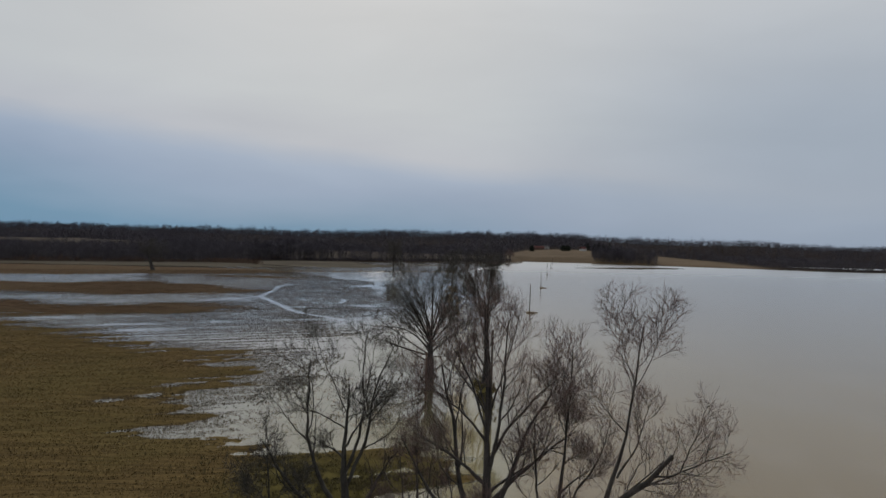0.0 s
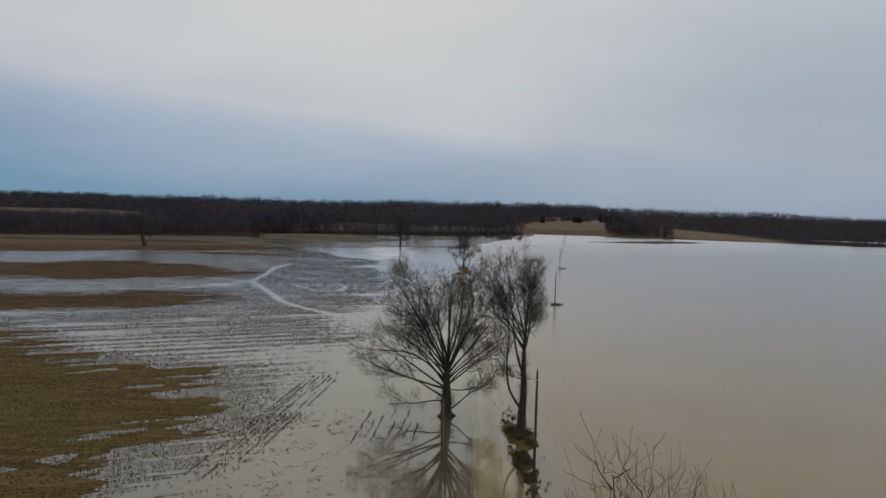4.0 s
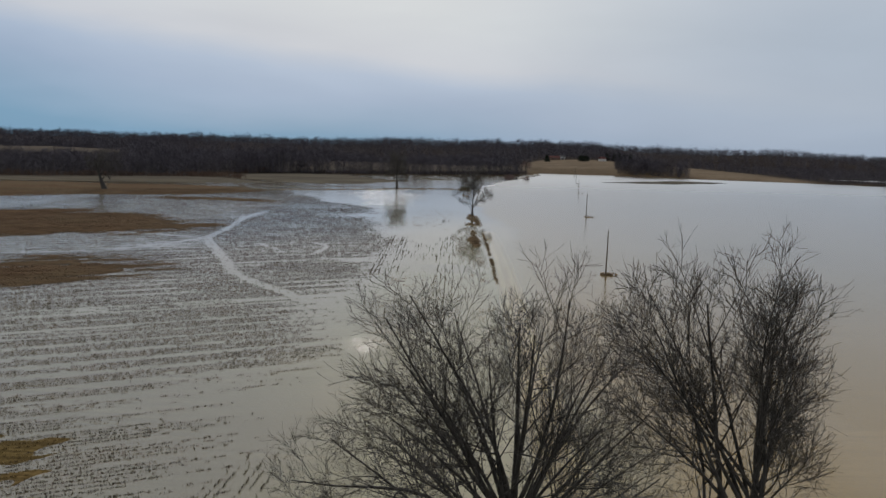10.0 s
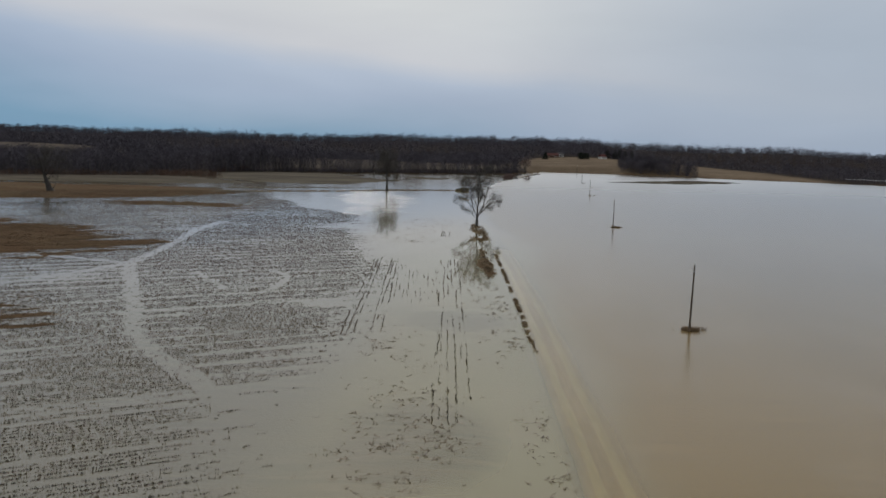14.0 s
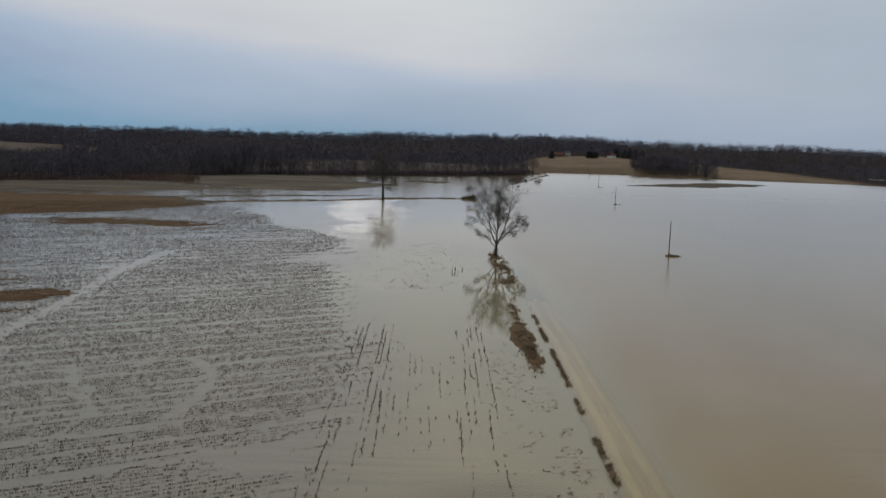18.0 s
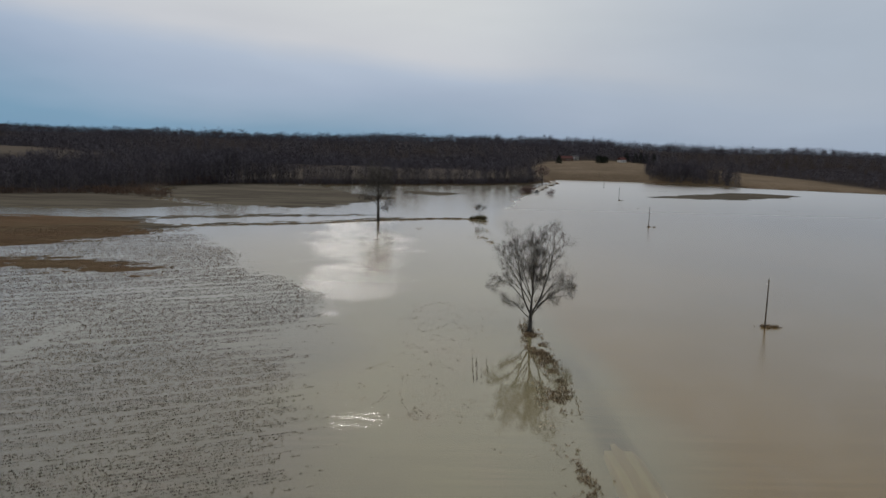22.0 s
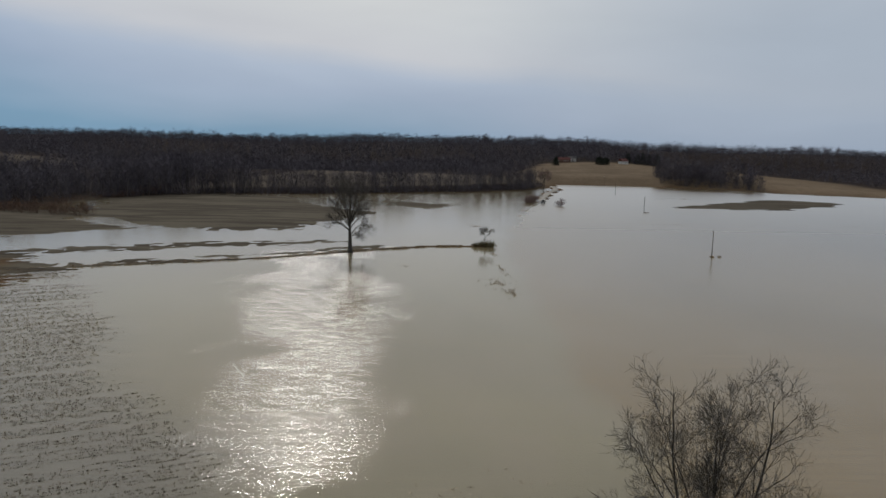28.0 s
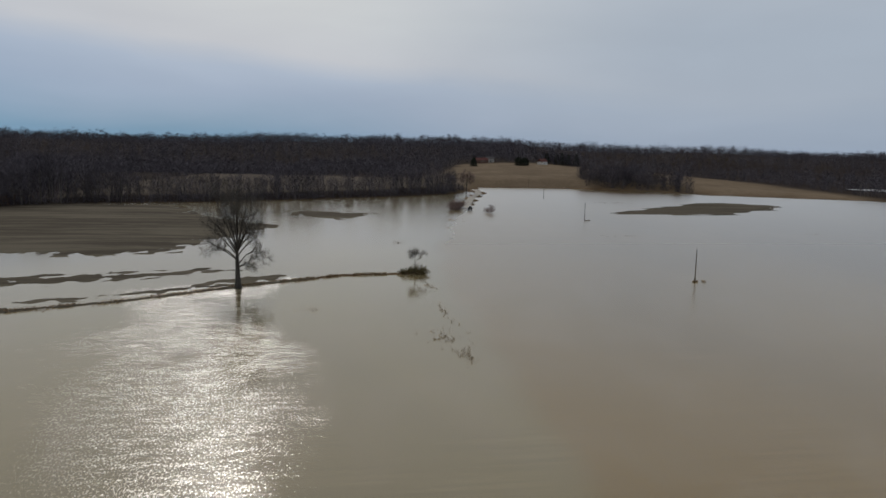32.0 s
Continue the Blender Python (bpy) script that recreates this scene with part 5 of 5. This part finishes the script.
# broken reeds over the drowned ditch
for cells, sd in (([(5.1, 525, 1.6, 4.5, 120), (6.4, 516, 1.0, 2.5, 70), (1.6, 528, 1.2, 2.0, 50)], 111), ([(7.4, 548, 0.6, 5, 70), (7.8, 577, 0.6, 2.5, 60)], 112), ([(-20.3, 553, 1.6, 1.0, 30)], 113),
                  ([(7.4, 664, 1.0, 1.6, 90)], 114), ([(102, 683.5, 4.5, 0.8, 60), (190.7, 689, 1.6, 1.2, 50)], 115), ([(41, 748, 2.2, 4.0, 160), (34, 716, 1.0, 3, 40)], 116), ([(167, 867.6, 6, 1.5, 200)], 117)):
    tufts("reeds", patches(cells, sd), 3, 0.42, 0.045, 0.35, sd + 1, GRASS, "broken dark reeds poking out of the flood", "reeds")


# ---------- shrubs and far things ----------
def shrub(name, at, seed, h, spread_, count, label, mat, category="shrub", twig_r=0.03, steep=0.6):
    rs = np.random.RandomState(seed)
    top = empty(name, at, label, category)
    a, d = rs.rand(count) * 6.283, rs.rand(count) ** 0.5 * spread_ * 0.35
    p = np.stack([np.cos(a) * d, np.sin(a) * d, np.full(count, -0.2)], 1)
    w = np.stack([np.cos(a) * (1 - steep) * 1.6, np.sin(a) * (1 - steep) * 1.6, np.full(count, steep)], 1)
    L = h * (0.6 + 0.5 * rs.rand(count))
    run = [p]
    for _ in range(5):
        w = unit(w + rs.normal(0, 0.15, w.shape) + np.array((0, 0, 0.03)))
        run.append(run[-1] + w * L[:, None] / 5)
    P, R = np.stack(run, 1), np.tile(np.linspace(0.05, 0.01, 6), (count, 1))
    p1, r1, l1, _ = offshoots(rs, P, R, np.full(count, h * 0.4), 9, 45, 0.1, 4, 0.15, 0.22, 0.55)
    p2, r2, l2, _ = offshoots(rs, p1, r1, np.full(len(p1), h * 0.2), 4, 45, 0.1, 3, 0.1, 0.25, 0.6)
    v, f = tubes([(P, R)], 5, 0.02)
    part("stem_cluster", mesh_np("stem_cluster", v, f, [mat], smooth=True), top)
    v, f = tubes([(p1, r1), (p2, r2)], 3, twig_r)
    part("crown", mesh_np("crown", v, f, [mat]), top)
    return top


shrub("shrub", (7.2, 597.2, 0.1), 201, 2.6, 5.0, 34, "dark tangled shrub on the end of the field bank", GREEN)
shrub("shrub", (3.6, 596.6, 0.1), 205, 1.9, 3.4, 18, "low dark shrub on the field bank", GREEN)
bare_tree("sapling", (6.3, 598.0, 0.1), 202, [[(0, 0, -0.2), (0.1, 0, 1.8), (0.0, 0, 3.6), (0.1, 0, 5.2)]], 0.16, [(0.6, 0, 5.6, 2.4, 1.8, 0.9), (-1.0, 0, 4.6, 0.9, 0.9, 0.6)],
          "small flat-topped bare sapling above the bank shrub", BARK_DARK, TWIG_DARK, 8, (2.0, 4.4), 0.6, 0.022, 0.1, 0.14, 0.08, (4, 4, 2, 1))
shrub("bush", (67.4, 787, -0.2), 211, 4.6, 4.0, 12, "lone round bare bush standing in the flood", TWIG_RED, "bush", 0.035, 0.75)
shrub("bush", (51, 806, 0.0), 212, 5.0, 7.0, 30, "grey bare bush beside the causeway", TWIG_RED, "bush", 0.04, 0.7)
shrub("bush", (56.5, 826, 0.2), 213, 4.5, 7.0, 26, "grey bare bush beside the causeway", TWIG_RED, "bush", 0.04, 0.7)
bare_tree("tree", (83, 942, 0.6), 214, [[(0, 0, -0.3), (0.2, 0, 3), (0, 0, 7), (0.2, 0, 14)]], 0.5, [(0.3, 0, 12.0, 6.0, 5.0, 5.8)],
          "pale bare tree at the end of the tree row", BARK_GREY, TWIG_RED, 10, (3, 9), 1.2, 0.028, 0.4, 0.1, 0.06, (6, 4, 3, 1))


def leafy_mass(name, at, size, count, mat, seed, label, taper=0.0):
    """A dense evergreen: many small leaf sprays over an uneven body, with a short trunk."""
    rs = np.random.RandomState(seed)
    top = empty(name, at, label, "evergreen")
    part("trunk", cone("trunk", 0.25, 0.12, size[2] * 0.7, (0, 0, size[2] * 0.35 - 0.1), BARK_DARK, 8), top)
    z = rs.rand(count) ** 0.85
    a = rs.rand(count) * 6.283
    lobes = 1 + 0.22 * np.sin(3 * a + seed) + 0.15 * np.sin(5 * a + 9 * z + seed)
    prof = np.where(taper > 0, (1.02 - z) ** taper, np.sqrt(np.clip(1 - (1.6 * z - 0.6) ** 2, 0.03, 1)))
    r = prof * lobes * (0.55 + 0.5 * rs.rand(count))
    c = np.stack([np.cos(a) * r * size[0] / 2, np.sin(a) * r * size[1] / 2, z * size[2] + 0.1], 1)
    d = rs.normal(0, 1, (count, 3))
    d /= np.linalg.norm(d, axis=1, keepdims=True)
    e = np.cross(d, rs.normal(0, 1, (count, 3)))
    e /= np.linalg.norm(e, axis=1, keepdims=True)
    w = 0.35 + 0.4 * rs.rand(count, 1)
    v = np.stack([c - d * w * 0.5, c + d * w * 0.5, c + e * w * 1.2], 1).reshape(-1, 3)
    part("crown", mesh_np("crown", v, np.arange(len(v)).reshape(-1, 3), [mat]), top)
    return top


def on_ground(x, y, dz=0.0):
    return (x, y, ground_z(x, y) + dz)


leafy_mass("cedar", on_ground(147.2, 1249), (8.5, 8, 10.5), 2600, EVERGREEN, 301, "dark evergreen cedar at the pasture's edge", 0.5)
leafy_mass("cedar", on_ground(199, 1244), (9, 8, 9.5), 2400, EVERGREEN, 302, "dark round evergreen on the hilltop pasture")
leafy_mass("cedar", on_ground(206, 1243), (9, 8, 8.5), 2400, EVERGREEN, 303, "dark round evergreen on the hilltop pasture")
for i, (x, y, h) in enumerate(((262, 1300, 13), (270, 1304, 14), (279, 1306, 13), (289, 1303, 14), (253, 1312, 12))):
    leafy_mass("pine", on_ground(x, y), (9, 9, h), 2200, EVERGREEN, 310 + i, "tall dark pine behind the farm house", 0.6)


def house(at, size, roof_h, wall, roof, label, rz, chimney=True):
    top = empty("farm_house", at, label, "house", rz=rz)
    w, d, h = size
    body = part("wall", box("wall", (w, d, h + 0.6), (0, 0, h / 2 - 0.3), wall, 0.04), top)
    bm = bmesh.new()
    o = 0.5
    vs = [bm.verts.new(p) for p in ((-w / 2 - o, -d / 2 - o, h), (w / 2 + o, -d / 2 - o, h), (w / 2 + o, d / 2 + o, h), (-w / 2 - o, d / 2 + o, h), (-w / 2 - o, 0, h + roof_h), (w / 2 + o, 0, h + roof_h))]
    for f in ((0, 1, 5, 4), (2, 3, 4, 5), (1, 2, 5), (3, 0, 4), (0, 3, 2, 1)):
        bm.faces.new([vs[i] for i in f])
    rf = part("roof", bm_mesh("roof", bm, roof), top)
    if chimney:
        part("chimney", box("chimney", (0.9, 0.7, 2.2), (w * 0.28, 0.6, h + roof_h + 0.2), BRICK, 0.03), rf)
    for i in range(int(w // 3)):
        x = -w / 2 + 1.7 + i * 3
        if i == 1:
            part("door", box("door", (1.0, 0.12, 2.1), (x, -d / 2 - 0.03, 1.05), PAINT_DARK, 0.02), top)
            continue
        wi = part("window", box("window", (1.3, 0.10, 1.3), (x, -d / 2 - 0.03, 1.6), SIDING, 0.02), top)
        part("pane", box("pane", (1.05, 0.06, 1.05), (x, -d / 2 - 0.09, 1.6), GLASS, 0.0), wi)
    return top


house(on_ground(166, 1302, 0.2), (17, 8, 3.2), 3.0, BRICK, ROOF_RED, "low brick farm house with a rusty red roof", 8)
house(on_ground(180, 1312, 0.2), (9, 7, 3.2), 3.2, SIDING, ROOF_GREY, "small pale farm building among bare trees", -15, False)
house(on_ground(240, 1287, 0.2), (10, 7, 3.0), 3.4, SIDING, ROOF_RED, "small white house with a red roof on the hill", 28)


def tractor(at, rz):
    """A dark tractor with a pale roof, up to its axles in the flood."""
    top = empty("tractor", at, "dark tractor with a white cab roof stranded on the flooded road", "tractor", rz=rz)
    part("hood", box("hood", (1.0, 1.9, 0.9), (0, -1.25, 1.25), PAINT_DARK, 0.12), top)
    part("grille", box("grille", (0.8, 0.08, 0.7), (0, -2.22, 1.2), METAL, 0.02), top)
    part("chassis", box("chassis", (0.7, 3.6, 0.45), (0, -0.5, 0.75), PAINT_DARK, 0.05), top)
    cab = part("cab", box("cab", (1.5, 1.5, 1.5), (0, 0.55, 1.95), PAINT_DARK, 0.08), top)
    part("windscreen", box("windscreen", (1.25, 0.04, 0.9), (0, -0.22, 2.2), GLASS, 0.0), cab)
    part("roof", box("roof", (1.75, 1.75, 0.2), (0, 0.55, 2.82), PAINT_WHITE, 0.07), top, "white cab roof")
    part("exhaust", cone("exhaust", 0.05, 0.05, 1.1, (0.35, -1.0, 2.2), PAINT_DARK, 8), top)
    for x, y, r, w in ((-1.0, 0.7, 0.85, 0.5), (1.0, 0.7, 0.85, 0.5), (-0.85, -1.6, 0.5, 0.35), (0.85, -1.6, 0.5, 0.35)):
        wh = part("wheel", cone("tyre", r, r, w, (x, y, r), RUBBER, 20, (0, 90, 0), 0.06), top)
        part("rim", cone("rim", r * 0.5, r * 0.45, w + 0.06, (x, y, r), METAL, 14, (0, 90, 0)), wh)
    return top


tractor((59.6, 800.5, -0.15), -12)
